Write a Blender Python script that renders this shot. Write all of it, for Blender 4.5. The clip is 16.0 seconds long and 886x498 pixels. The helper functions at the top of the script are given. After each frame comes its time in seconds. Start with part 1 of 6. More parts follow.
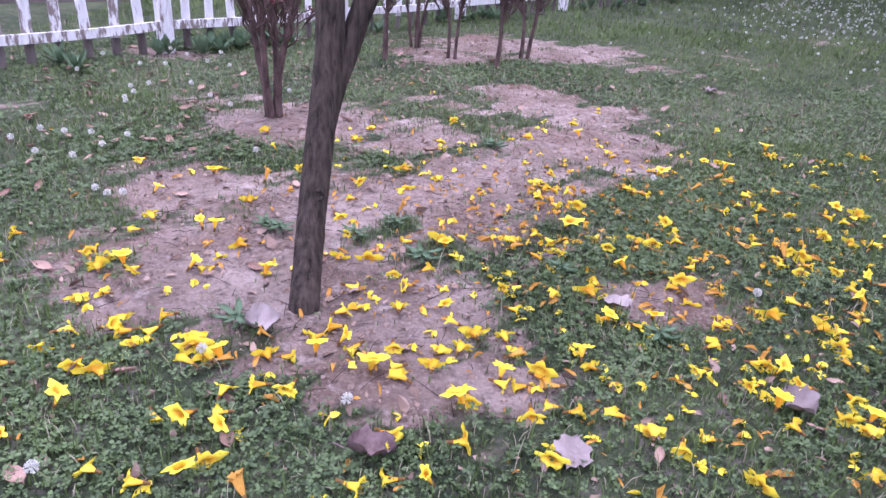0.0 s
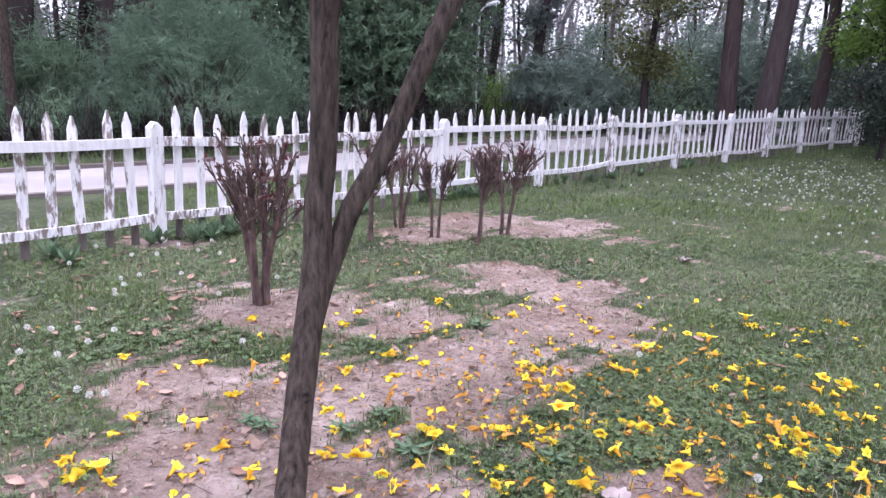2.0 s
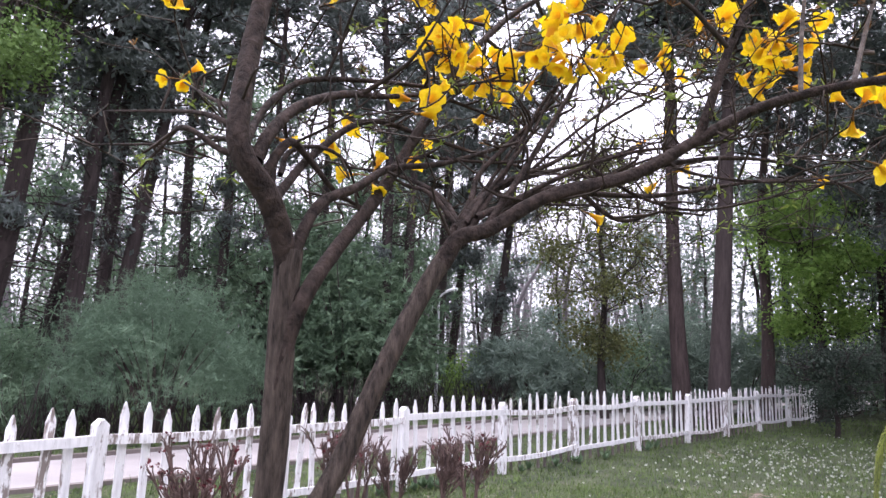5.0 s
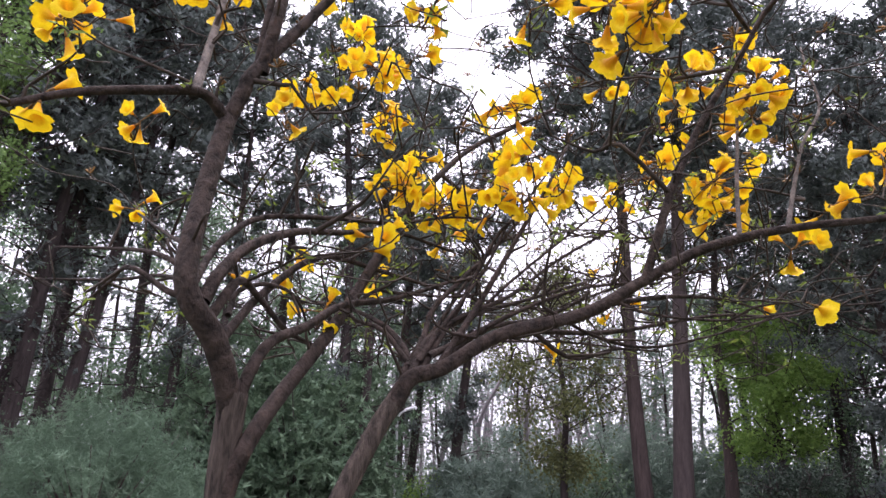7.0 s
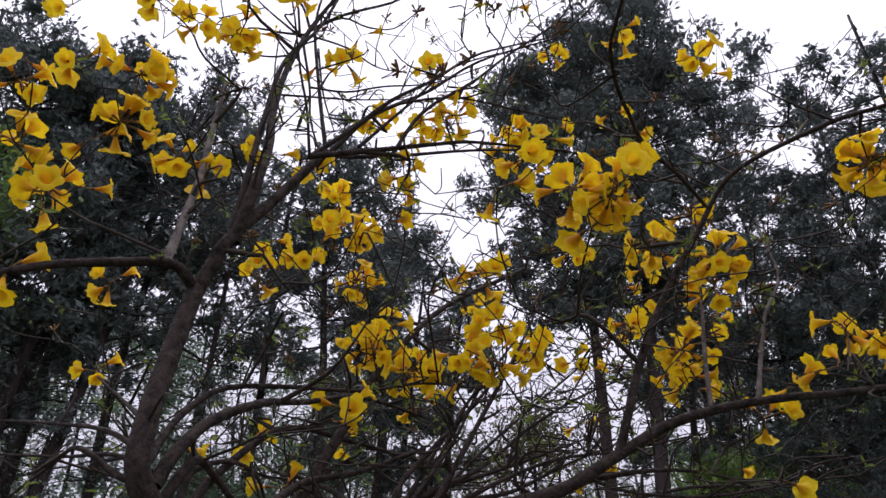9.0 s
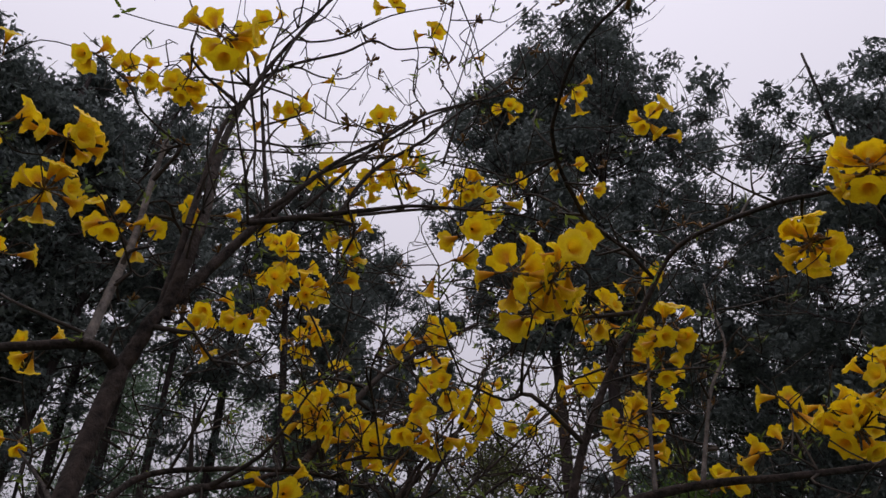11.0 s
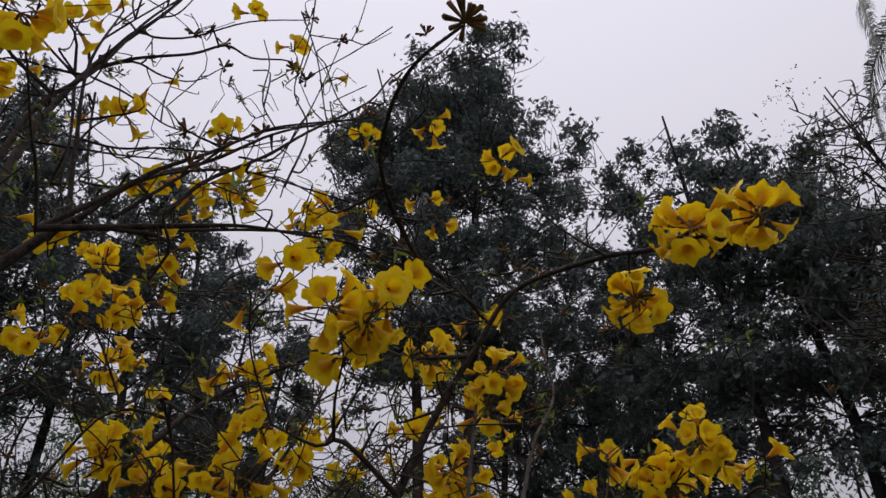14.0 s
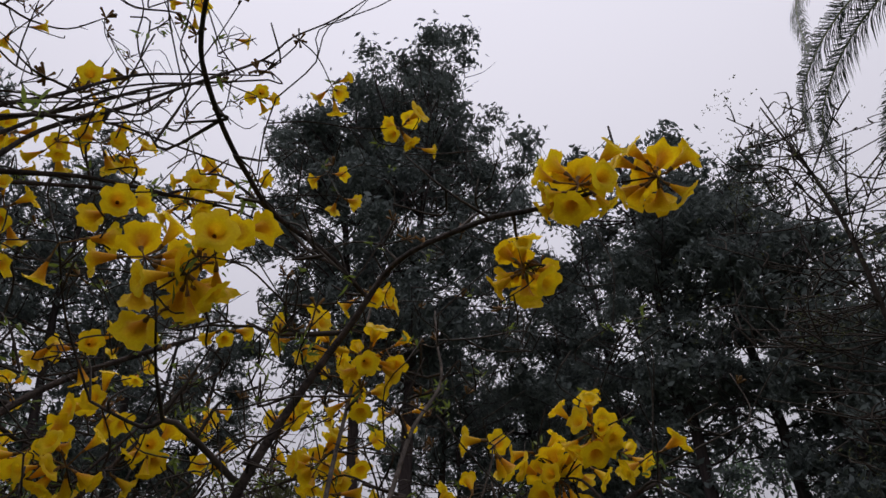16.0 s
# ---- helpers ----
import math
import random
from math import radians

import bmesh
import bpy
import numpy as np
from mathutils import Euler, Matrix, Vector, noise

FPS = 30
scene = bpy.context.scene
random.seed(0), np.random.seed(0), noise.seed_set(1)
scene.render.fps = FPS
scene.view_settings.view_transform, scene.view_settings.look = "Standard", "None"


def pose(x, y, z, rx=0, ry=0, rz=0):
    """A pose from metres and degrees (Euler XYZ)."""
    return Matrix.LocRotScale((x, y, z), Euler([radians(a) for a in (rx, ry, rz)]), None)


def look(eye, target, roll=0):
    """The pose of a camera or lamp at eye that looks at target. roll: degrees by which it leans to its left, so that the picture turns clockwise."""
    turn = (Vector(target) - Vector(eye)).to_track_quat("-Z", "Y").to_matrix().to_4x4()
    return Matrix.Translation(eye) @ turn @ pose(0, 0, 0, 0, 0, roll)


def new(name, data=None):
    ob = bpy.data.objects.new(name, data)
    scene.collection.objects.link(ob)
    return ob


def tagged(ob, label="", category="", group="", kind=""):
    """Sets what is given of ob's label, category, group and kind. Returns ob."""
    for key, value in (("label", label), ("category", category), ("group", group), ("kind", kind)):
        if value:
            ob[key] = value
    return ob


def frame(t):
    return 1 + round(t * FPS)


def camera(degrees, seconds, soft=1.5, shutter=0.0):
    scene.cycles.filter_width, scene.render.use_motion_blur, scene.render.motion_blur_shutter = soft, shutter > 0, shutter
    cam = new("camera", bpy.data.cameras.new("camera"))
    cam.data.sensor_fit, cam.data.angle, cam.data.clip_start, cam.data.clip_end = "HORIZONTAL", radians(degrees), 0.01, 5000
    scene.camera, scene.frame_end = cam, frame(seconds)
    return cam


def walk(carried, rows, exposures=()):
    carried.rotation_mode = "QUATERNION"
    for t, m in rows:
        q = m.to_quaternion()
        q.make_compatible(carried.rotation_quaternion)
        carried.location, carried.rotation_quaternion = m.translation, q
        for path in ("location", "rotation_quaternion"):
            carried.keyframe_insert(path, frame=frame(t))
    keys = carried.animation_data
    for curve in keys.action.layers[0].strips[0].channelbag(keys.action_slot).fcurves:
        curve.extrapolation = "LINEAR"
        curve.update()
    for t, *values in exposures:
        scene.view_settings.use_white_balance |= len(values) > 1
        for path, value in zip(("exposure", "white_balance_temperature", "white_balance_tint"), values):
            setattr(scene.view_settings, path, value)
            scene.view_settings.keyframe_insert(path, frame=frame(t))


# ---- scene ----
cam = camera(66.0, 16.0, soft=1.5)
PATH = [
    (0, (0.299, 0.238, 1.331), (0.269, 2.028, 0.438), 4.4),
    (0.5, (0.294, 0.241, 1.362), (0.269, 2.086, 0.591), 3.3),
    (1, (0.299, 0.24, 1.389), (0.266, 2.121, 0.711), 2.8),
    (1.5, (0.297, 0.236, 1.415), (0.271, 2.148, 0.828), 2.8),
    (2, (0.297, 0.254, 1.447), (0.273, 2.204, 1.004), 2.4),
    (2.5, (0.295, 0.261, 1.475), (0.243, 2.233, 1.147), 1.6),
    (3, (0.302, 0.261, 1.513), (0.265, 2.249, 1.304), 1.7),
    (3.5, (0.306, 0.265, 1.544), (0.296, 2.264, 1.509), 1.3),
    (4, (0.309, 0.256, 1.571), (0.301, 2.253, 1.69), 1.7),
    (4.5, (0.313, 0.248, 1.586), (0.348, 2.232, 1.837), 2.2),
    (4.7, (0.317, 0.251, 1.59), (0.362, 2.229, 1.884), 2.1),
    (6.8, (0.341, 0.237, 1.686), (0.473, 2.126, 2.332), 1.6),
    (7, (0.348, 0.237, 1.696), (0.502, 2.113, 2.372), 1.4),
    (7.5, (0.356, 0.222, 1.725), (0.516, 2.059, 2.502), 0.7),
    (8, (0.354, 0.219, 1.758), (0.519, 2.008, 2.637), 0.9),
    (8.5, (0.357, 0.207, 1.78), (0.54, 1.94, 2.763), 1.1),
    (9, (0.369, 0.187, 1.812), (0.566, 1.883, 2.853), 0.9),
    (9.2, (0.377, 0.172, 1.835), (0.573, 1.859, 2.889), 0.8),
    (11.3, (0.464, 0.125, 2.051), (0.788, 1.765, 3.148), -0.1),
    (11.5, (0.467, 0.126, 2.049), (0.826, 1.755, 3.152), 0.3),
    (12, (0.505, 0.111, 2.067), (0.939, 1.718, 3.175), -0.3),
    (12.5, (0.562, 0.123, 2.088), (1.097, 1.703, 3.192), -0.9),
    (13, (0.605, 0.141, 2.107), (1.192, 1.689, 3.229), -0.9),
    (13.5, (0.637, 0.171, 2.136), (1.248, 1.701, 3.27), -2.3),
    (14, (0.673, 0.206, 2.163), (1.301, 1.719, 3.31), -2.6),
    (14.5, (0.722, 0.233, 2.188), (1.366, 1.737, 3.339), -3.0),
    (15, (0.808, 0.25, 2.184), (1.468, 1.742, 3.341), -3.2),
    (15.5, (0.952, 0.289, 2.196), (1.645, 1.762, 3.357), -4.0),
    (16, (1.079, 0.417, 2.193), (1.832, 1.862, 3.352), -3.7),
]
EXPOSURES = [(0.0, 1.67, 5540, 32), (1.5, 1.80, 5740, 26), (3.0, 1.86, 6250, 17), (4.5, 1.90, 6280, 18), (7.0, 1.76, 6400, 20), (8.0, 1.31, 6420, 19), (9.0, 0.45, 6270, 17),
             (11.5, -0.27, 6600, 15), (16.0, -0.34, 6550, 12)]
walk(cam, [(t, look(eye, target, roll)) for t, eye, target, roll in PATH], EXPOSURES)

# ---- sky and light: a white overcast ----
world = bpy.data.worlds.new("overcast")
scene.world = world
world.use_nodes = True
wn, wl = world.node_tree.nodes, world.node_tree.links
wn.clear()
sky = wn.new("ShaderNodeTexSky")
sky.sky_type, sky.sun_disc = "NISHITA", False
sky.sun_elevation, sky.sun_rotation, sky.dust_density = radians(55), radians(200), 1.0
sky_level = wn.new("ShaderNodeMix")
sky_level.data_type, sky_level.blend_type = "RGBA", "MULTIPLY"
sky_level.inputs[0].default_value = 1.0
sky_level.inputs[7].default_value = (0.10, 0.10, 0.10, 1)
cloud = wn.new("ShaderNodeMix")
cloud.data_type = "RGBA"
cloud.inputs[0].default_value = 0.95
cloud.inputs[7].default_value = (1.06, 1.05, 1.18, 1)
ways, up, gradient, dome = wn.new("ShaderNodeTexCoord"), wn.new("ShaderNodeSeparateXYZ"), wn.new("ShaderNodeMapRange"), wn.new("ShaderNodeMix")
# an overcast is about three times as bright overhead as at the horizon
gradient.inputs[1].default_value, gradient.inputs[2].default_value = 0.0, 1.0
gradient.inputs[3].default_value, gradient.inputs[4].default_value = 0.37, 1.14
dome.data_type, dome.blend_type = "RGBA", "MULTIPLY"
dome.inputs[0].default_value = 1.0
back = wn.new("ShaderNodeBackground")
back.inputs["Strength"].default_value = 1.0
wout = wn.new("ShaderNodeOutputWorld")
wl.new(sky.outputs[0], sky_level.inputs[6])
wl.new(sky_level.outputs[2], cloud.inputs[6])
wl.new(ways.outputs["Generated"], up.inputs[0])
wl.new(up.outputs[2], gradient.inputs[0])
wl.new(cloud.outputs[2], dome.inputs[6])
wl.new(gradient.outputs[0], dome.inputs[7])
wl.new(dome.outputs[2], back.inputs[0])
wl.new(back.outputs[0], wout.inputs[0])
sun_data = bpy.data.lights.new("sun", "SUN")
sun_data.energy, sun_data.angle, sun_data.color = 1.5, radians(45), (1.0, 0.98, 0.96)
sun = new("sun", sun_data)
sun.matrix_world = look((0, 0, 30), (-1.2, -7.0, 10.0))


# ---- materials ----
def material(name, low, high, scale=8.0, rough=0.85, bump=0.3, bump_scale=60.0, stretch=(1, 1, 1), spread=0.0,
             through_light=0.0, island=0.0, detail=6.0, coords="Object"):
    """A surface between two colours: coarse stains, fine grain and relief, with spread from object to object or leaf to leaf."""
    m = bpy.data.materials.new(name)
    m.use_nodes = True
    n, l = m.node_tree.nodes, m.node_tree.links
    b = n["Principled BSDF"]
    b.inputs["Roughness"].default_value = rough
    b.inputs["Specular IOR Level"].default_value = 0.25
    tc = n.new("ShaderNodeTexCoord")
    mp = n.new("ShaderNodeMapping")
    mp.inputs["Scale"].default_value = stretch
    l.new(tc.outputs[coords], mp.inputs[0])
    big, fine = n.new("ShaderNodeTexNoise"), n.new("ShaderNodeTexNoise")
    big.inputs["Scale"].default_value, fine.inputs["Scale"].default_value = scale, bump_scale
    big.inputs["Detail"].default_value, fine.inputs["Detail"].default_value = detail, 4
    l.new(mp.outputs[0], big.inputs[0])
    l.new(mp.outputs[0], fine.inputs[0])
    add = n.new("ShaderNodeMath")
    add.operation = "MULTIPLY_ADD"
    add.inputs[1].default_value = 0.35
    l.new(fine.outputs[0], add.inputs[0])
    l.new(big.outputs[0], add.inputs[2])
    value = add.outputs[0]
    for amount, source in ((spread, "ShaderNodeObjectInfo"), (island, "ShaderNodeNewGeometry")):
        if amount:
            info, more = n.new(source), n.new("ShaderNodeMath")
            more.operation = "MULTIPLY_ADD"
            more.inputs[1].default_value = amount
            l.new(info.outputs["Random" if source.endswith("Info") else "Random Per Island"], more.inputs[0])
            l.new(value, more.inputs[2])
            value = more.outputs[0]
    ramp = n.new("ShaderNodeMapRange")
    ramp.inputs[1].default_value, ramp.inputs[2].default_value = 0.45, 0.95 + spread + island
    l.new(value, ramp.inputs[0])
    mix = n.new("ShaderNodeMix")
    mix.data_type = "RGBA"
    mix.inputs[6].default_value, mix.inputs[7].default_value = (*low, 1), (*high, 1)
    l.new(ramp.outputs[0], mix.inputs[0])
    l.new(mix.outputs[2], b.inputs["Base Color"])
    if bump:
        bm_node = n.new("ShaderNodeBump")
        bm_node.inputs["Strength"].default_value, bm_node.inputs["Distance"].default_value = bump, 0.02
        l.new(value, bm_node.inputs["Height"])
        l.new(bm_node.outputs[0], b.inputs["Normal"])
    if through_light:
        tr, ms = n.new("ShaderNodeBsdfTranslucent"), n.new("ShaderNodeMixShader")
        ms.inputs[0].default_value = through_light
        l.new(mix.outputs[2], tr.inputs[0])
        l.new(b.outputs[0], ms.inputs[1])
        l.new(tr.outputs[0], ms.inputs[2])
        l.new(ms.outputs[0], n["Material Output"].inputs[0])
    return m


BARK = material("flowering_tree_bark", (0.011, 0.0085, 0.007), (0.105, 0.081, 0.067), 12, 0.92, 1.0, 44, (4.2, 4.2, 0.8), detail=9.0)
# finer-grained bark for the limbs, darkened to put their backlit look into the colour
BACKLIT_LIMB_BARK = material("backlit_limb_bark", (0.009, 0.0065, 0.0055), (0.062, 0.044, 0.037), 16, 0.92, 1.0, 55, (1.6, 1.6, 1.3), detail=9.0)
PALE_BARK = material("pale_shoot_bark", (0.05, 0.042, 0.038), (0.20, 0.17, 0.15), 16, 0.9, 0.8, 60, (1.6, 1.6, 1.0), detail=9.0)
TWIG = material("twig_bark", (0.014, 0.010, 0.008), (0.060, 0.045, 0.035), 12, 0.85, 0.3, 90)
PINE_BARK = material("pine_bark", (0.018, 0.014, 0.015), (0.088, 0.068, 0.066), 3.5, 0.95, 1.0, 14, (4.5, 4.5, 0.55), 0.4, detail=9.0)
RED_BARK = material("reddish_bark", (0.022, 0.016, 0.016), (0.095, 0.068, 0.064), 3.5, 0.95, 1.0, 14, (4.5, 4.5, 0.55), 0.25, detail=9.0)
SHRUB_BARK = material("shrub_bark", (0.04, 0.026, 0.024), (0.165, 0.112, 0.10), 14, 0.9, 0.5, 80, (2, 2, 0.7))
NEEDLE = material("needle_leaf", (0.045, 0.060, 0.058), (0.235, 0.27, 0.26), 0.6, 0.7, 0, 3, island=0.5, through_light=0.15)
DARK_LEAF = material("dark_leaf", (0.048, 0.09, 0.058), (0.24, 0.345, 0.215), 0.6, 0.6, 0, 3, island=0.45, through_light=0.28)
# distance haze is put into both far colours, paler and greyer than near wood
HAZY_FAR_LEAF = material("hazy_far_leaf", (0.11, 0.14, 0.12), (0.32, 0.36, 0.32), 0.25, 0.7, 0, 3, island=0.4, through_light=0.2)
HAZY_FAR_BARK = material("hazy_far_bark", (0.13, 0.12, 0.13), (0.29, 0.26, 0.275), 2.5, 0.95, 0, 12, (2, 2, 0.5), 0.5)
MID_LEAF = material("mid_green_leaf", (0.055, 0.10, 0.028), (0.20, 0.31, 0.095), 0.5, 0.6, 0, 3, island=0.5, through_light=0.3)
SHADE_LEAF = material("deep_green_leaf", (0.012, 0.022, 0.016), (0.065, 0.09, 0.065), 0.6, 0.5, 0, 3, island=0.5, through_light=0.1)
OLIVE_LEAF = material("olive_leaf", (0.045, 0.055, 0.022), (0.17, 0.18, 0.065), 0.6, 0.6, 0, 3, island=0.5, through_light=0.25)
# grey-green leaf, its colour paled further to stand in for haze
HAZY_GREY_LEAF = material("hazy_grey_green_leaf", (0.09, 0.13, 0.105), (0.27, 0.35, 0.29), 0.7, 0.65, 0, 3, island=0.3, through_light=0.2)
FEATHER_LEAF = material("feathery_leaf", (0.05, 0.09, 0.058), (0.19, 0.28, 0.185), 0.7, 0.65, 0, 3, island=0.35, through_light=0.25)
BRIGHT_LEAF = material("bright_leaf", (0.08, 0.155, 0.033), (0.33, 0.50, 0.13), 0.5, 0.6, 0, 3, island=0.5, through_light=0.45)
SPRIG_LEAF = material("sprig_leaf", (0.09, 0.13, 0.025), (0.26, 0.34, 0.07), 6, 0.6, 0, 30, island=0.4, through_light=0.35)
GRASS = material("grass_blade", (0.025, 0.045, 0.0125), (0.175, 0.25, 0.080), 1.3, 0.6, 0, 9, island=0.55, through_light=0.2)
STRAW = material("dry_grass", (0.16, 0.145, 0.10), (0.36, 0.32, 0.24), 3, 0.8, 0, 20, island=0.6)
CLOVER = material("clover_leaf", (0.012, 0.027, 0.011), (0.145, 0.21, 0.086), 1.5, 0.45, 0, 9, island=0.7, through_light=0.2)
WEED = material("weed_leaf", (0.05, 0.095, 0.05), (0.16, 0.235, 0.135), 8, 0.6, 0.2, 40, island=0.3, through_light=0.15)
PETAL = material("yellow_petal", (0.82, 0.53, 0.006), (0.95, 0.74, 0.016), 18, 0.6, 0.25, 70, spread=0.25, through_light=0.38, coords="Generated")
FALLEN_PETAL = material("fallen_yellow_petal", (0.85, 0.65, 0.03), (0.94, 0.80, 0.07), 18, 0.6, 0.25, 70, spread=0.3, through_light=0.25, coords="Generated")
WILTED = material("wilted_petal", (0.33, 0.15, 0.04), (0.72, 0.40, 0.06), 14, 0.7, 0.3, 70, spread=0.4, through_light=0.2, coords="Generated")
CALYX = material("calyx", (0.07, 0.035, 0.012), (0.24, 0.13, 0.04), 40, 0.8, 0.2, 120)
DRY_LEAF = material("dry_leaf", (0.15, 0.08, 0.06), (0.46, 0.32, 0.255), 10, 0.8, 0.4, 50, spread=0.5, coords="Generated")
DRY_FLAKE = material("dry_flake", (0.09, 0.055, 0.042), (0.40, 0.29, 0.23), 10, 0.85, 0.2, 50, island=0.8)
GREY_DRY = material("grey_dry_leaf", (0.16, 0.125, 0.12), (0.40, 0.34, 0.33), 10, 0.85, 0.5, 50, spread=0.3)
MAUVE_DRY = material("mauve_dry_leaf", (0.10, 0.065, 0.065), (0.27, 0.19, 0.19), 12, 0.8, 0.5, 50)
FLUFF = material("seed_fluff", (0.55, 0.55, 0.52), (0.82, 0.82, 0.78), 30, 0.9, 0, 80, through_light=0.5)
PALM_LEAF = material("palm_leaflet", (0.13, 0.17, 0.03), (0.36, 0.40, 0.10), 3, 0.5, 0, 30, island=0.3, through_light=0.3)
STALK = material("green_stalk", (0.12, 0.16, 0.07), (0.28, 0.30, 0.16), 20, 0.7, 0.1, 80)
RED_DEAD = material("dead_bloom", (0.035, 0.008, 0.011), (0.15, 0.032, 0.038), 30, 0.85, 0.4, 80, island=0.4)
CLOD = material("soil_clod", (0.16, 0.115, 0.092), (0.39, 0.295, 0.25), 12, 0.95, 0.5, 70, island=0.4)
BARE_WOOD = material("bare_grey_wood", (0.06, 0.05, 0.046), (0.24, 0.205, 0.19), 9, 0.95, 0.5, 60, (4, 4, 0.6), 0.4, detail=9.0)
LAMP_STEEL = material("galvanised_steel", (0.42, 0.43, 0.45), (0.62, 0.63, 0.65), 3, 0.45, 0.05, 40)
LAMP_GLASS = material("lamp_cover", (0.75, 0.76, 0.78), (0.85, 0.86, 0.88), 3, 0.3, 0, 40)
CONCRETE = material("path_concrete", (0.24, 0.222, 0.222), (0.36, 0.335, 0.333), 0.8, 0.95, 0.25, 45)
KERB = material("kerb_stone", (0.10, 0.085, 0.078), (0.20, 0.17, 0.16), 2, 0.95, 0.4, 40)


def throat(m, colour, reach):
    """Deepens a flower's tube and throat to orange, fading out over the lobes in streaks."""
    n, l = m.node_tree.nodes, m.node_tree.links
    b = n["Principled BSDF"]
    petal = b.inputs["Base Color"].links[0].from_socket
    tc, mp, flat, far = n.new("ShaderNodeTexCoord"), n.new("ShaderNodeMapping"), n.new("ShaderNodeVectorMath"), n.new("ShaderNodeVectorMath")
    mp.inputs["Location"].default_value = (-0.5, -0.5, 0)
    flat.operation, far.operation = "MULTIPLY", "LENGTH"
    flat.inputs[1].default_value = (1, 1, 0)
    l.new(tc.outputs["Generated"], mp.inputs[0])
    l.new(mp.outputs[0], flat.inputs[0])
    l.new(flat.outputs[0], far.inputs[0])
    streak, add, edge = n.new("ShaderNodeTexNoise"), n.new("ShaderNodeMath"), n.new("ShaderNodeMapRange")
    streak.inputs["Scale"].default_value = 14.0
    add.operation = "MULTIPLY_ADD"
    add.inputs[1].default_value = 0.14
    l.new(tc.outputs["Generated"], streak.inputs[0])
    l.new(streak.outputs[0], add.inputs[0])
    l.new(far.outputs["Value"], add.inputs[2])
    edge.inputs[1].default_value, edge.inputs[2].default_value = 0.16, reach
    l.new(add.outputs[0], edge.inputs[0])
    mix = n.new("ShaderNodeMix")
    mix.data_type = "RGBA"
    mix.inputs[6].default_value = (*colour, 1)
    l.new(edge.outputs[0], mix.inputs[0])
    l.new(petal, mix.inputs[7])
    l.new(mix.outputs[2], b.inputs["Base Color"])
    for node in n:
        if node.bl_idname == "ShaderNodeBsdfTranslucent":
            l.new(mix.outputs[2], node.inputs[0])


throat(PETAL, (0.68, 0.31, 0.008), 0.34)
throat(FALLEN_PETAL, (0.72, 0.34, 0.015), 0.36)


def painted_wood(name="flaking_white_paint", bare=0.66):
    """White paint, flaked off in long patches down to brown wood and grimy near the ground."""
    m = material(name, (0.55, 0.545, 0.555), (0.88, 0.875, 0.89), 9, 0.75, 0.3, 60, (3, 3, 0.5), 0.15, detail=9.0)
    n, l = m.node_tree.nodes, m.node_tree.links
    b = n["Principled BSDF"]
    paint = b.inputs["Base Color"].links[0].from_socket
    tc, info = n.new("ShaderNodeTexCoord"), n.new("ShaderNodeObjectInfo")
    shift = n.new("ShaderNodeVectorMath")
    shift.operation = "MULTIPLY_ADD"
    shift.inputs[1].default_value = (40, 40, 40)
    l.new(info.outputs["Random"], shift.inputs[0])
    l.new(tc.outputs["Object"], shift.inputs[2])
    mp = n.new("ShaderNodeMapping")
    mp.inputs["Scale"].default_value = (17, 17, 4.5)
    l.new(shift.outputs[0], mp.inputs[0])
    flake = n.new("ShaderNodeTexNoise")
    flake.inputs["Scale"].default_value, flake.inputs["Detail"].default_value, flake.inputs["Roughness"].default_value = 1.3, 7, 0.65
    l.new(mp.outputs[0], flake.inputs[0])
    level = n.new("ShaderNodeMath")
    level.operation = "MULTIPLY_ADD"
    level.inputs[1].default_value = 0.20
    l.new(info.outputs["Random"], level.inputs[0])
    l.new(flake.outputs[0], level.inputs[2])
    edge = n.new("ShaderNodeMapRange")
    edge.inputs[1].default_value, edge.inputs[2].default_value = bare, bare + 0.08
    l.new(level.outputs[0], edge.inputs[0])
    mix = n.new("ShaderNodeMix")
    mix.data_type = "RGBA"
    mix.inputs[7].default_value = (0.22, 0.185, 0.17, 1)
    l.new(edge.outputs[0], mix.inputs[0])
    l.new(paint, mix.inputs[6])
    l.new(mix.outputs[2], b.inputs["Base Color"])
    return m


PAINT = painted_wood()
POST_PAINT = painted_wood("worn_post_paint", 0.55)
WORN_PAINT = painted_wood("worn_picket_paint", 0.59)


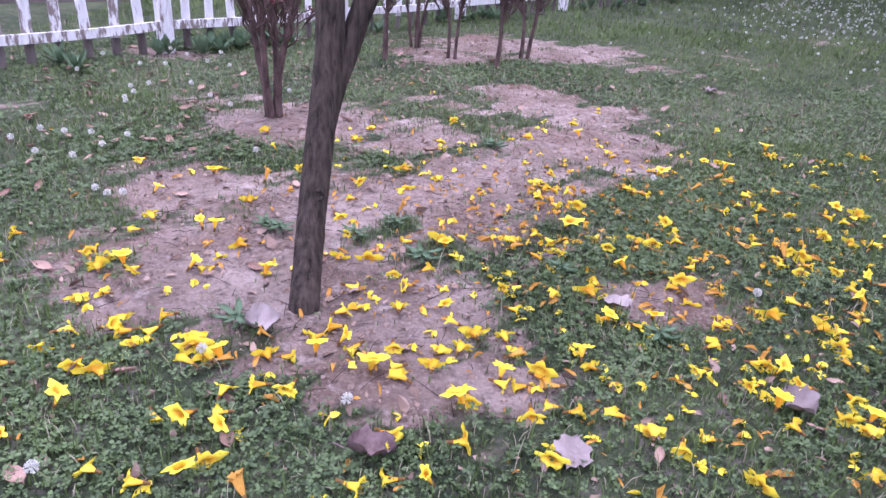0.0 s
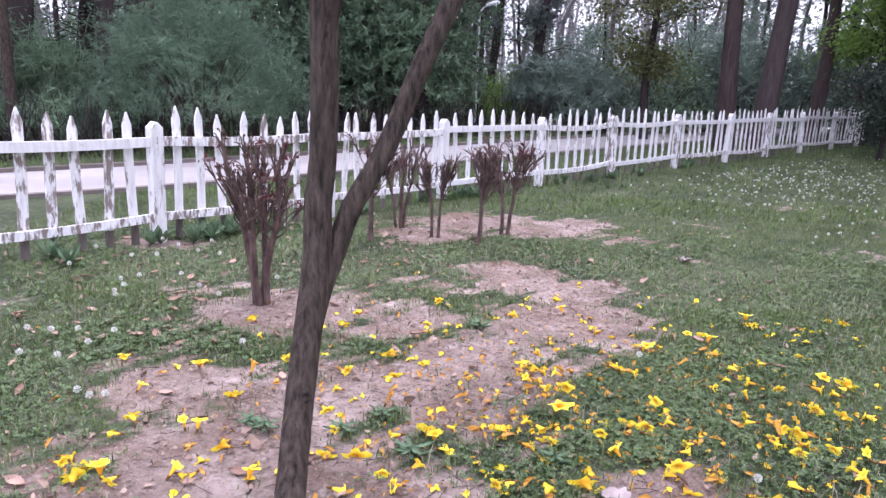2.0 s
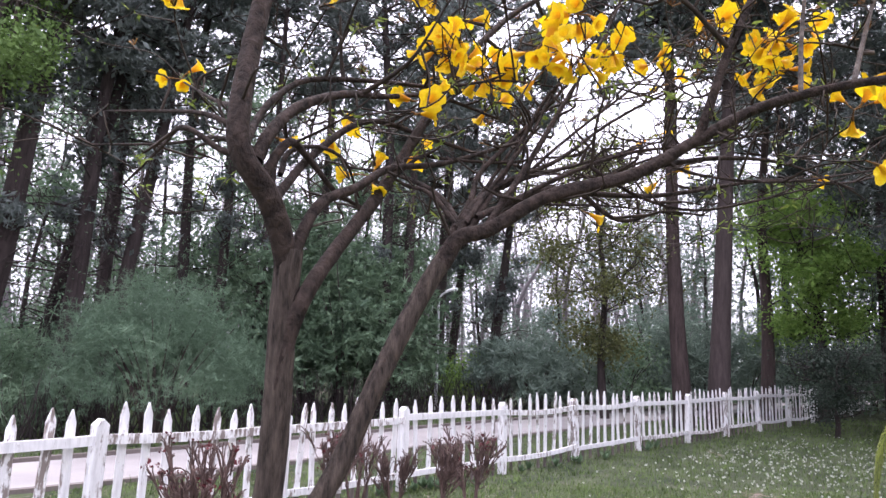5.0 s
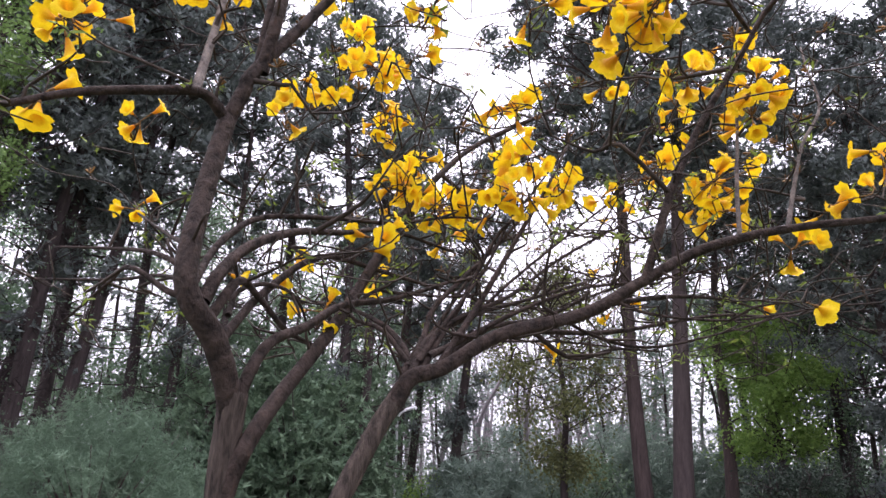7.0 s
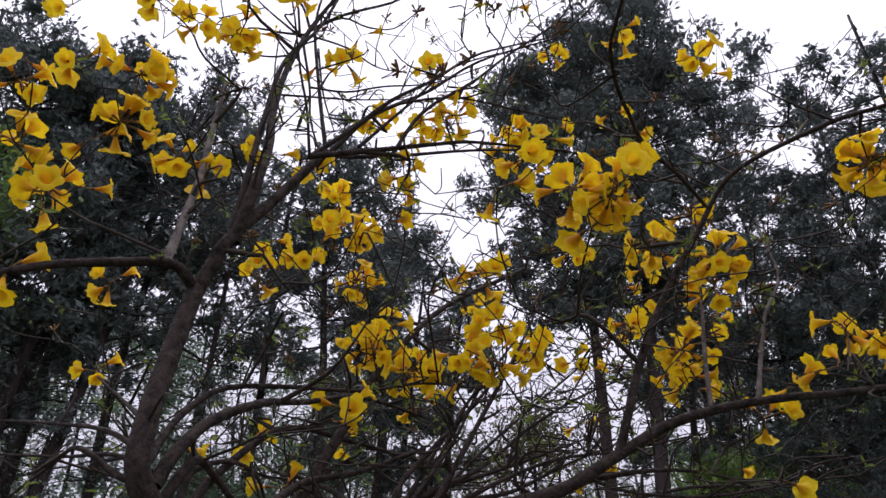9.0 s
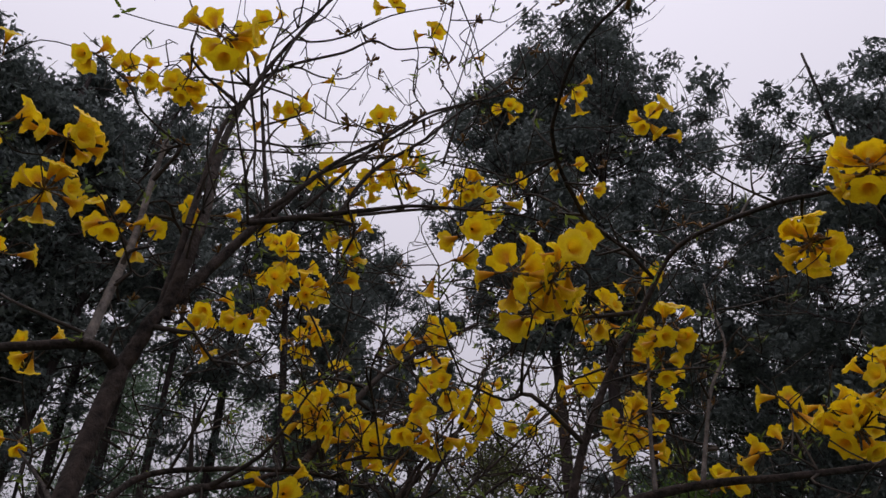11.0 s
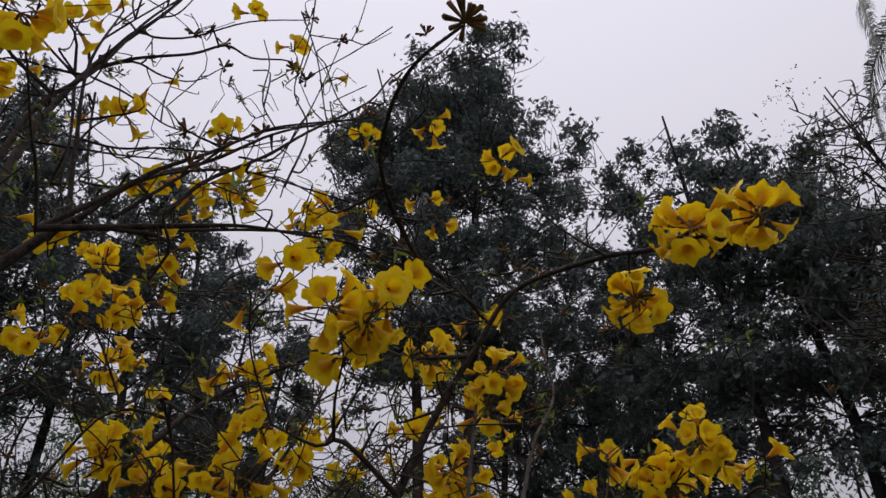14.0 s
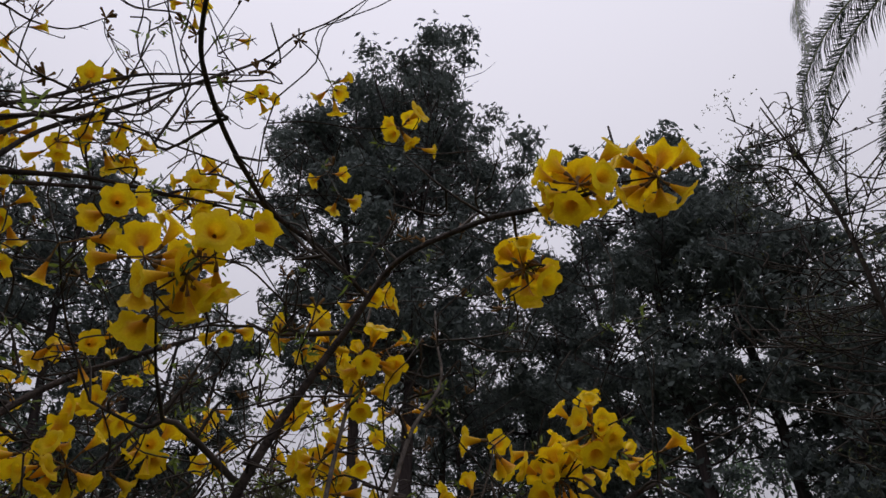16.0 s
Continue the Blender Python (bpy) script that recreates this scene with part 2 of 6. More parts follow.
def ground_material():
    """Dusty pink-grey soil and a green ground cover, mixed by the sheet's own 'bare' value and broken up by noise."""
    m = bpy.data.materials.new("soil_and_turf")
    m.use_nodes = True
    n, l = m.node_tree.nodes, m.node_tree.links
    b = n["Principled BSDF"]
    b.inputs["Roughness"].default_value, b.inputs["Specular IOR Level"].default_value = 0.97, 0.1
    tc, at = n.new("ShaderNodeTexCoord"), n.new("ShaderNodeAttribute")
    at.attribute_name = "bare"

    def noise_at(scale, detail=6.0):
        x = n.new("ShaderNodeTexNoise")
        x.inputs["Scale"].default_value, x.inputs["Detail"].default_value, x.inputs["Roughness"].default_value = scale, detail, 0.65
        l.new(tc.outputs["Object"], x.inputs[0])
        return x.outputs[0]

    def blend(factor, a, c):
        x = n.new("ShaderNodeMix")
        x.data_type = "RGBA"
        l.new(factor, x.inputs[0])
        for socket, v in ((x.inputs[6], a), (x.inputs[7], c)):
            if isinstance(v, tuple):
                socket.default_value = (*v, 1)
            else:
                l.new(v, socket)
        return x.outputs[2]

    def ramp(v, a, c):
        x = n.new("ShaderNodeMapRange")
        x.inputs[1].default_value, x.inputs[2].default_value = a, c
        l.new(v, x.inputs[0])
        return x.outputs[0]

    soil = blend(ramp(noise_at(2.2), 0.35, 0.7), (0.155, 0.113, 0.095), (0.43, 0.345, 0.31))
    soil = blend(ramp(noise_at(0.9), 0.46, 0.64), soil, (0.18, 0.118, 0.094))
    soil = blend(ramp(noise_at(6.5, 9), 0.56, 0.70), soil, (0.43, 0.36, 0.335))
    soil = blend(ramp(noise_at(75, 5), 0.56, 0.74), soil, (0.46, 0.375, 0.335))
    soil = blend(ramp(noise_at(24), 0.5, 0.75), soil, (0.09, 0.066, 0.062))
    turf = blend(ramp(noise_at(1.2), 0.35, 0.68), (0.032, 0.046, 0.026), (0.105, 0.125, 0.070))
    turf = blend(ramp(noise_at(13), 0.53, 0.72), turf, (0.155, 0.132, 0.122))
    broken = n.new("ShaderNodeMath")
    broken.operation = "MULTIPLY_ADD"
    broken.inputs[1].default_value = 0.9
    l.new(noise_at(9, 8), broken.inputs[0])
    l.new(at.outputs["Fac"], broken.inputs[2])
    l.new(blend(ramp(broken.outputs[0], 0.82, 1.06), turf, soil), b.inputs["Base Color"])
    bump = n.new("ShaderNodeBump")
    bump.inputs["Strength"].default_value, bump.inputs["Distance"].default_value = 1.0, 0.03
    l.new(noise_at(38, 8), bump.inputs["Height"])
    lumps = n.new("ShaderNodeBump")
    lumps.inputs["Strength"].default_value, lumps.inputs["Distance"].default_value = 1.0, 0.06
    l.new(noise_at(8, 7), lumps.inputs["Height"])
    l.new(bump.outputs[0], lumps.inputs["Normal"])
    l.new(lumps.outputs[0], b.inputs["Normal"])
    return m


GROUND = ground_material()

# ---- mesh helpers ----
rng = np.random.default_rng(7)


class Geo:
    """Collects vertices and faces (all of one face of the same size per batch) into one mesh."""

    def __init__(self):
        self.v, self.f, self.m, self.count = [], [], [], 0

    def add(self, v, f, slot=0):
        v, f = np.asarray(v, float).reshape(-1, 3), np.asarray(f, int)
        self.v.append(v)
        self.f.append(f + self.count)
        self.m.append(np.full(len(f), slot))
        self.count += len(v)
        return self

    def mesh(self, name, *mats, smooth=True):
        me = bpy.data.meshes.new(name)
        v = np.concatenate(self.v)
        sizes = np.concatenate([np.full(len(f), f.shape[1]) for f in self.f])
        loops = np.concatenate([f.ravel() for f in self.f])
        me.vertices.add(len(v))
        me.vertices.foreach_set("co", v.ravel())
        me.loops.add(len(loops))
        me.loops.foreach_set("vertex_index", loops.astype(np.int32))
        me.polygons.add(len(sizes))
        me.polygons.foreach_set("loop_start", np.concatenate([[0], np.cumsum(sizes)[:-1]]).astype(np.int32))
        me.polygons.foreach_set("loop_total", sizes.astype(np.int32))
        me.polygons.foreach_set("material_index", np.concatenate(self.m).astype(np.int32))
        me.polygons.foreach_set("use_smooth", np.full(len(sizes), smooth))
        for m in mats:
            me.materials.append(m)
        me.update(calc_edges=True)
        me.validate()
        return me


def part(name, mesh, parent, label="", kind="", m=None):
    ob = new(name, mesh)
    ob.parent = parent
    if m is not None:
        ob.matrix_basis = m
    return tagged(ob, label, kind=kind)


def empty(name, at, label, category, group="", kind=""):
    ob = new(name)
    ob.empty_display_size = 0.1
    ob.location = at
    return tagged(ob, label, category, group, kind)


def curve_points(points, steps=5):
    """A smooth line through the points (Catmull-Rom)."""
    p = np.asarray(points, float)
    if len(p) < 3:
        return p[0] + (p[-1] - p[0]) * np.linspace(0, 1, steps + 1)[:, None]
    q = np.vstack([2 * p[0] - p[1], p, 2 * p[-1] - p[-2]])
    out = []
    for i in range(1, len(q) - 2):
        for u in np.arange(steps) / steps:
            a, b, c, d = q[i - 1], q[i], q[i + 1], q[i + 2]
            out.append(0.5 * (2 * b + (c - a) * u + (2 * a - 5 * b + 4 * c - d) * u * u + (3 * b - a - 3 * c + d) * u ** 3))
    out.append(p[-1])
    return np.array(out)


def tube(geo, points, r0, r1, sides=6, steps=5, rough=0.0, slot=0, power=1.0, swell=0.0):
    """A tapering, slightly lumpy round branch along the points; swell widens its foot."""
    p = curve_points(points, steps)
    k = np.linspace(0, 1, len(p))
    r = r0 + (r1 - r0) * k ** power
    r = r * (1 + swell * np.exp(-k * 14))
    d = np.gradient(p, axis=0)
    d /= np.linalg.norm(d, axis=1)[:, None] + 1e-9
    ref = np.array([1.0, 0.2, 0.1]) if abs(d[0][0]) < 0.8 else np.array([0.1, 1.0, 0.2])
    rings, phase = [], rng.uniform(0, 6)
    a = np.linspace(0, 2 * np.pi, sides, endpoint=False)
    for i in range(len(p)):
        ref = ref - d[i] * (ref @ d[i])
        ref /= np.linalg.norm(ref)
        w = np.cross(d[i], ref)
        lump = 1 + rough * (np.sin(3 * a + phase + 0.11 * i) + 0.7 * np.sin(7 * a - phase + 0.23 * i) + 0.4 * rng.standard_normal(sides)) if rough else 1
        rings.append(p[i] + (np.cos(a)[:, None] * ref + np.sin(a)[:, None] * w) * (r[i] * lump * np.ones(sides))[:, None])
    v = np.concatenate(rings + [p[-1:] + d[-1] * r[-1] * 0.6])
    i, j = np.meshgrid(np.arange(len(p) - 1), np.arange(sides), indexing="ij")
    i, j = i.ravel(), j.ravel()
    n = (j + 1) % sides
    geo.add(v, np.stack([i * sides + j, i * sides + n, (i + 1) * sides + n, (i + 1) * sides + j], 1), slot)
    last = (len(p) - 1) * sides
    j = np.arange(sides)
    geo.f.append(np.stack([last + j, last + (j + 1) % sides, np.full(sides, len(v) - 1)], 1) + geo.count - len(v))
    geo.m.append(np.full(sides, slot))
    return p


def turns(n, upright=0.0):
    """n random rotations; upright (0 to 1) keeps the z axis near the vertical."""
    z = rng.standard_normal((n, 3)) * (1 - upright) + np.array([0, 0, 1.0]) * upright
    z /= np.linalg.norm(z, axis=1)[:, None]
    x = np.cross(rng.standard_normal((n, 3)), z)
    x /= np.linalg.norm(x, axis=1)[:, None]
    return np.stack([x, np.cross(z, x), z], 2)


def scatter(geo, v, f, at, rot, size, slot=0):
    """The small shape (v, f) at every place, turned and sized."""
    v, at = np.asarray(v, float), np.asarray(at, float)
    n = len(at)
    w = np.einsum("nij,kj->nki", rot, v) * np.asarray(size).reshape(-1, 1, 1) + at[:, None, :]
    f = np.asarray(f)
    g = (f[None] + (np.arange(n) * len(v))[:, None, None]).reshape(-1, f.shape[1])
    geo.add(w.reshape(-1, 3), g, slot)


def needle_tuft(n=14, width=0.07, droop=0.0):
    v, f = [], []
    for i in range(n):
        z = rng.standard_normal(3)
        z /= np.linalg.norm(z)
        z[2] = z[2] * 0.7 + 0.15 - droop
        s = np.cross(z, rng.standard_normal(3))
        s = s / np.linalg.norm(s) * width * rng.uniform(0.6, 1.3)
        v += [z * 0.05 - s * 0.5, z * 0.1 + s * 0.5, z * rng.uniform(0.6, 1.15) + s * 0.2]
        f.append([3 * i, 3 * i + 1, 3 * i + 2])
    return np.array(v), np.array(f)


def leaf_tuft(n=12, size=0.34, width=0.5):
    v, f = [], []
    for i in range(n):
        c = rng.standard_normal(3) * 0.55
        z = rng.standard_normal(3)
        z /= np.linalg.norm(z)
        s = np.cross(z, rng.standard_normal(3))
        s /= np.linalg.norm(s)
        k = size * rng.uniform(0.6, 1.3)
        v += [c - z * k * 0.5, c + s * k * width * 0.5, c + z * k * 0.5, c - s * k * width * 0.5]
        f.append([4 * i, 4 * i + 1, 4 * i + 2, 4 * i + 3])
    return np.array(v), np.array(f)


def height(x, y):
    """The ground: level near the tree, rising gently beyond the fence's middle."""
    x, y = np.asarray(x, float), np.asarray(y, float)
    s = np.clip(y - 8.0, 0, 30)
    return 0.028 * (np.sqrt(s * s + 4) - 2) * np.clip(1 - (np.hypot(x, y) - 60) / 200, 0, 1)


PATCHES = [(-0.45, 2.55, 0.85, 0.55), (0.1, 2.3, 0.45, 0.45), (-0.1, 3.3, 0.85, 0.55), (-0.75, 4.6, 0.75, 0.55),
           (0.0, 4.5, 0.5, 0.4), (0.55, 3.9, 0.5, 0.5), (1.05, 4.6, 0.62, 0.55), (1.15, 5.45, 0.6, 0.5), (0.75, 5.9, 0.35, 0.3),
           (1.25, 7.7, 0.8, 0.35), (0.55, 8.1, 0.8, 0.6), (-0.1, 7.3, 0.5, 0.4), (-1.0, 3.4, 0.4, 0.35), (1.15, 2.6, 0.28, 0.16),
           (0.0, 1.95, 0.3, 0.2), (0.45, 2.0, 0.2, 0.12), (-2.3, 6.3, 0.5, 0.2), (1.7, 8.3, 0.6, 0.4)]
# mottled thin turf, not quite worn through: centre and half-widths
THIN = [(3.3, 8.6, 0.9, 0.5), (6.6, 9.4, 2.0, 1.0), (2.6, 6.6, 0.7, 0.4), (4.6, 7.2, 0.9, 0.5), (0.0, 5.4, 1.1, 0.6), (2.2, 7.4, 0.9, 0.5), (-1.6, 4.9, 0.8, 0.5), (5.0, 10.2, 1.2, 0.6)]


def ripple(x, y, k, s):
    return np.sin(x * k + s) * np.cos(y * k * 1.13 - s) + 0.5 * np.sin(x * k * 2.3 - y * k * 1.7 + 2 * s)


def bareness(x, y):
    """1 on the worn soil, 0 in the turf, ragged between, with small islands of either."""
    x, y = np.asarray(x, float), np.asarray(y, float)
    edge = 0.17 * ripple(x, y, 3.1, 0.4) + 0.18 * ripple(x, y, 8.3, 1.9) + 0.17 * ripple(x, y, 17.0, 0.7) + 0.13 * ripple(x, y, 41.0, 2.3)
    best = np.full(x.shape, -9.0)
    for cx, cy, rx, ry in PATCHES:
        best = np.maximum(best, 1 - np.hypot((x - cx) / rx, (y - cy) / ry))
    for cx, cy, rx, ry in THIN:
        best = np.maximum(best, 0.72 * (1 - np.hypot((x - cx) / rx, (y - cy) / ry)) - 0.66)
    best = np.maximum(best, -0.50)
    tufts = np.maximum(0, ripple(x, y, 4.1, 5.0) + 0.5 * ripple(x, y, 11.0, 1.0) - 0.60)
    return np.clip((best + edge) * 1.2 + 0.5 - 0.75 * tufts, 0, 1)


# ---- ground, path, kerb ----
def ground_sheet():
    def line(lo, hi, step, far):
        out = np.geomspace(step, far, 26).cumsum()
        out = out[out < far]
        return np.concatenate([lo - out[::-1], np.arange(lo, hi, step), hi + out])

    xs, ys = line(-4.5, 6.5, 0.06, 600), line(0.6, 11.0, 0.06, 600)
    x, y = np.meshgrid(xs, ys, indexing="ij")
    b = bareness(x, y)
    near = np.clip(1 - np.hypot(x, y - 4) / 14, 0, 1)
    z = height(x, y) + near * (0.012 * ripple(x, y, 1.9, 0.2) + 0.006 * ripple(x, y, 7.0, 1.1) + 0.004 * ripple(x, y, 23.0, 2.0)) - 0.012 * b
    i, j = np.meshgrid(np.arange(len(xs) - 1), np.arange(len(ys) - 1), indexing="ij")
    n = len(ys)
    f = np.stack([i * n + j, (i + 1) * n + j, (i + 1) * n + j + 1, i * n + j + 1], -1).reshape(-1, 4)
    me = Geo().add(np.stack([x, y, z], -1), f).mesh("ground", GROUND)
    me.attributes.new("bare", "FLOAT", "POINT").data.foreach_set("value", b.ravel())
    return tagged(new("ground", me), "worn pinkish soil and patchy green turf under the trees", "ground", kind="structure")


ground_sheet()

PATH_LINE = [(-16.0, 0.5), (-9.5, 6.0), (-5.0, 9.9), (-0.5, 14.6), (4.0, 19.4), (9.5, 24.6), (17.0, 31.0), (32.0, 43.0)]


def ribbon(name, offset, width, top, mat, label, category, thick=0.06):
    p = curve_points([(x, y, 0) for x, y in PATH_LINE], 8)
    d = np.gradient(p, axis=0)
    side = np.stack([d[:, 1], -d[:, 0], 0 * d[:, 0]], 1)
    side /= np.linalg.norm(side, axis=1)[:, None]
    rows = []
    for o, dz in ((-width / 2, -thick), (-width / 2, 0), (width / 2, 0), (width / 2, -thick)):
        q = p + side * (offset + o)
        q[:, 2] = height(q[:, 0], q[:, 1]) + top + dz
        rows.append(q)
    v = np.stack(rows, 1).reshape(-1, 3)
    i, j = np.meshgrid(np.arange(len(p) - 1), np.arange(3), indexing="ij")
    i, j = i.ravel(), j.ravel()
    f = np.stack([i * 4 + j, (i + 1) * 4 + j, (i + 1) * 4 + j + 1, i * 4 + j + 1], 1)
    tagged(new(name, Geo().add(v, f).mesh(name, mat, smooth=False)), label, category, kind="structure")


ribbon("footpath", 0.0, 2.1, 0.03, CONCRETE, "pale dusty concrete footpath behind the fence", "path")
ribbon("kerb_far", -1.12, 0.12, 0.09, KERB, "low brown kerb along the footpath", "kerb", 0.14)
ribbon("kerb_near", 1.12, 0.12, 0.05, KERB, "low brown kerb along the footpath", "kerb", 0.1)


# ---- picket fence ----
POSTS = [(-6.3, 1.6), (-4.97, 3.2), (-3.67, 4.8), (-2.42, 6.4), (-1.14, 8.0), (0.13, 9.68), (1.66, 11.32), (3.19, 12.97), (4.84, 14.57),
         (6.49, 16.17), (8.10, 17.75), (9.75, 19.35), (11.4, 20.9), (13.05, 22.5), (14.7, 24.1), (16.35, 25.7), (18.0, 27.3)]


def board(w, t, h, point=0.0, bow=0.0):
    """An upright board with softened edges; point: height of its pointed head."""
    g = Geo()
    c = 0.006
    outline = [(-w / 2, 0), (w / 2, 0)]
    side = [(w / 2, h * 0.35), (w / 2, h * 0.7), (w / 2, h - point)]
    right = [(x + bow * math.sin(math.pi * z / h), z) for x, z in side]
    left = [(-w / 2 + bow * math.sin(math.pi * z / h), z) for _, z in reversed(side)]
    head = [(0.006, h), (-0.006, h)] if point else []
    ring = np.array(outline + right + head + left)
    n = len(ring)
    mid = ring.mean(0)
    small = mid + (ring - mid) * (1 - np.array([2 * c / w, 2 * c / h]))
    layers = [(small, -t / 2), (ring, -t / 2 + c), (ring, t / 2 - c), (small, t / 2)]
    v = np.concatenate([np.column_stack([q[:, 0], np.full(n, y), q[:, 1]]) for q, y in layers])
    j = np.arange(n)
    for a in range(3):
        g.add(v if a == 0 else np.zeros((0, 3)), np.stack([a * n + j, a * n + (j + 1) % n, (a + 1) * n + (j + 1) % n, (a + 1) * n + j], 1)
              - (0 if a == 0 else g.count))
    g.add(np.zeros((0, 3)), np.array([list(j)]) - g.count)
    g.add(np.zeros((0, 3)), np.array([list(3 * n + j[::-1])]) - g.count)
    return g


fence = empty("picket_fence", (0, 0, 0), "white picket fence with flaking paint along the lawn", "fence")
worn_picket_meshes = [board(0.082, 0.022, 0.98 + 0.03 * k, 0.11, 0.008 * (k - 1)).mesh("picket", WORN_PAINT, smooth=False) for k in range(3)]
picket_meshes = [board(0.082, 0.022, 0.98 + 0.03 * k, 0.11, 0.008 * (k - 1)).mesh("picket", PAINT, smooth=False) for k in range(3)]
foot_meshes = [board(0.074, 0.019, 0.22 + 0.02 * k, 0.0, 0.002 * (k - 1)).mesh("foot", BARE_WOOD, smooth=False) for k in range(3)]
worn_post_mesh = board(0.115, 0.11, 1.14, 0.05).mesh("post", POST_PAINT, smooth=False)
post_mesh = board(0.115, 0.11, 1.14, 0.05).mesh("post", PAINT, smooth=False)
for (x0, y0), (x1, y1) in zip(POSTS, POSTS[1:]):
    a = math.degrees(math.atan2(y1 - y0, x1 - x0))
    z0, z1 = float(height(x0, y0)), float(height(x1, y1))
    length = math.hypot(x1 - x0, y1 - y0)
    part("post", worn_post_mesh if y0 < 7 else post_mesh, fence, m=pose(x0, y0, z0 - 0.04, rng.normal(0, 1.2), rng.normal(0, 1.2), a))
    nx, ny = math.sin(radians(a)), -math.cos(radians(a))
    for low, high, wide in ((0.24, 0.24, 0.075), (0.94, 0.94, 0.085)):
        dip = rng.normal(0, 0.018, 3)
        g = Geo()
        n = 9
        k = np.linspace(-0.01, 1.01, n)
        sag = low + dip[0] * (1 - k) + dip[1] * k - abs(dip[2]) * 1.4 * np.sin(np.pi * k)
        v = []
        for o, h in ((-0.018, -wide / 2), (0.018, -wide / 2), (0.018, wide / 2), (-0.018, wide / 2)):
            v.append(np.stack([x0 + (x1 - x0) * k + nx * (0.035 + o), y0 + (y1 - y0) * k + ny * (0.035 + o), z0 + (z1 - z0) * k + sag + h], 1))
        v = np.stack(v, 1).reshape(-1, 3)
        i, j = np.meshgrid(np.arange(n - 1), np.arange(4), indexing="ij")
        i, j = i.ravel(), j.ravel()
        g.add(v, np.stack([i * 4 + j, (i + 1) * 4 + j, (i + 1) * 4 + (j + 1) % 4, i * 4 + (j + 1) % 4], 1))
        g.f += [np.array([[0, 1, 2, 3]]), np.array([[4 * n - 1, 4 * n - 2, 4 * n - 3, 4 * n - 4]])]
        g.m += [np.zeros(1), np.zeros(1)]
        part("rail", g.mesh("rail", PAINT, smooth=False), fence)
    count = 8
    for i in range(count):
        k = (i + 1 + rng.normal(0, 0.06)) / (count + 1)
        stand = pose(x0 + (x1 - x0) * k, y0 + (y1 - y0) * k, z0 + (z1 - z0) * k + rng.normal(0.01, 0.015), rng.normal(0, 1.0), rng.normal(0, 1.6), a + rng.normal(0, 2))
        picket = part("picket", (worn_picket_meshes if y0 < 6 else picket_meshes)[rng.integers(3)], fence, m=stand @ Matrix.Translation((0, 0, 0.17)))
        part("foot", foot_meshes[rng.integers(3)], picket, "bare grey-brown wooden end", m=Matrix.Translation((0, 0.004, -0.21)))


# ---- flowers ----
def trumpet(length=0.07, mouth=0.042, wilt=0.0, notch=0.46, round_lobes=0.8, seg=16, slim=1.0, ragged=0.0):
    """One trumpet flower along +z from its calyx: a narrow tube, a swollen throat and five broad crinkled lobes."""
    a = np.linspace(0, 2 * np.pi, seg, endpoint=False)
    lobe = np.abs(np.cos(2.5 * a + rng.uniform(0, 6))) ** round_lobes
    crinkle = 0.6 * np.sin(11 * a + rng.uniform(0, 6)) + 0.4 * rng.standard_normal(seg)
    lean = rng.uniform(0, 6)
    tear = 1 + ragged * (np.sin(a * 1.0 + rng.uniform(0, 6)) * 0.5 + np.sin(a * 2.0 + rng.uniform(0, 6)) * 0.5 + 0.35 * rng.standard_normal(seg))
    rows = [(0.0035, 0.0, 0), (0.0062, 0.24, 0), (0.0125, 0.52, 0), (0.0180, 0.78, 0.05), (0.0255, 0.93, 0.35), (mouth * 0.86, 1.02, 0.85), (mouth * 1.22, 0.96, 1.0)]
    v = []
    for r, z, k in rows:
        rr = r * (slim if k < 0.5 else tear) * (1 - k * notch * (1 - lobe)) * (1 + k * k * 0.07 * crinkle) * (1 - wilt * 0.55 * k)
        zz = length * z + k * k * (0.0055 * crinkle + 0.006 * np.cos(a - lean) - 0.005 * (1 - lobe)) + wilt * 0.02 * k
        squash = 1 - wilt * 0.55
        v.append(np.stack([np.cos(a) * rr, np.sin(a) * rr * squash, zz], 1))
    v = np.concatenate(v)
    bend = rng.normal(0, 1.2) * 1.7
    v[:, 0] += bend * v[:, 2] ** 2
    i, j = np.meshgrid(np.arange(len(rows) - 1), np.arange(seg), indexing="ij")
    i, j = i.ravel(), j.ravel()
    n = (j + 1) % seg
    return v, np.stack([i * seg + j, i * seg + n, (i + 1) * seg + n, (i + 1) * seg + j], 1)


flower_bank = []
for k in range(8):
    g = Geo()
    g.add(*trumpet(rng.uniform(0.070, 0.086), rng.uniform(0.040, 0.049), 0.0 if k < 6 else 0.35, 0.33, 0.55, 22), 0)
    tube(g, [(0, 0, -0.012), (0, 0, 0.0), (0, 0, 0.014)], 0.0025, 0.0072, 6, 2, slot=1)
    flower_bank.append(g.mesh("flower", PETAL, CALYX))


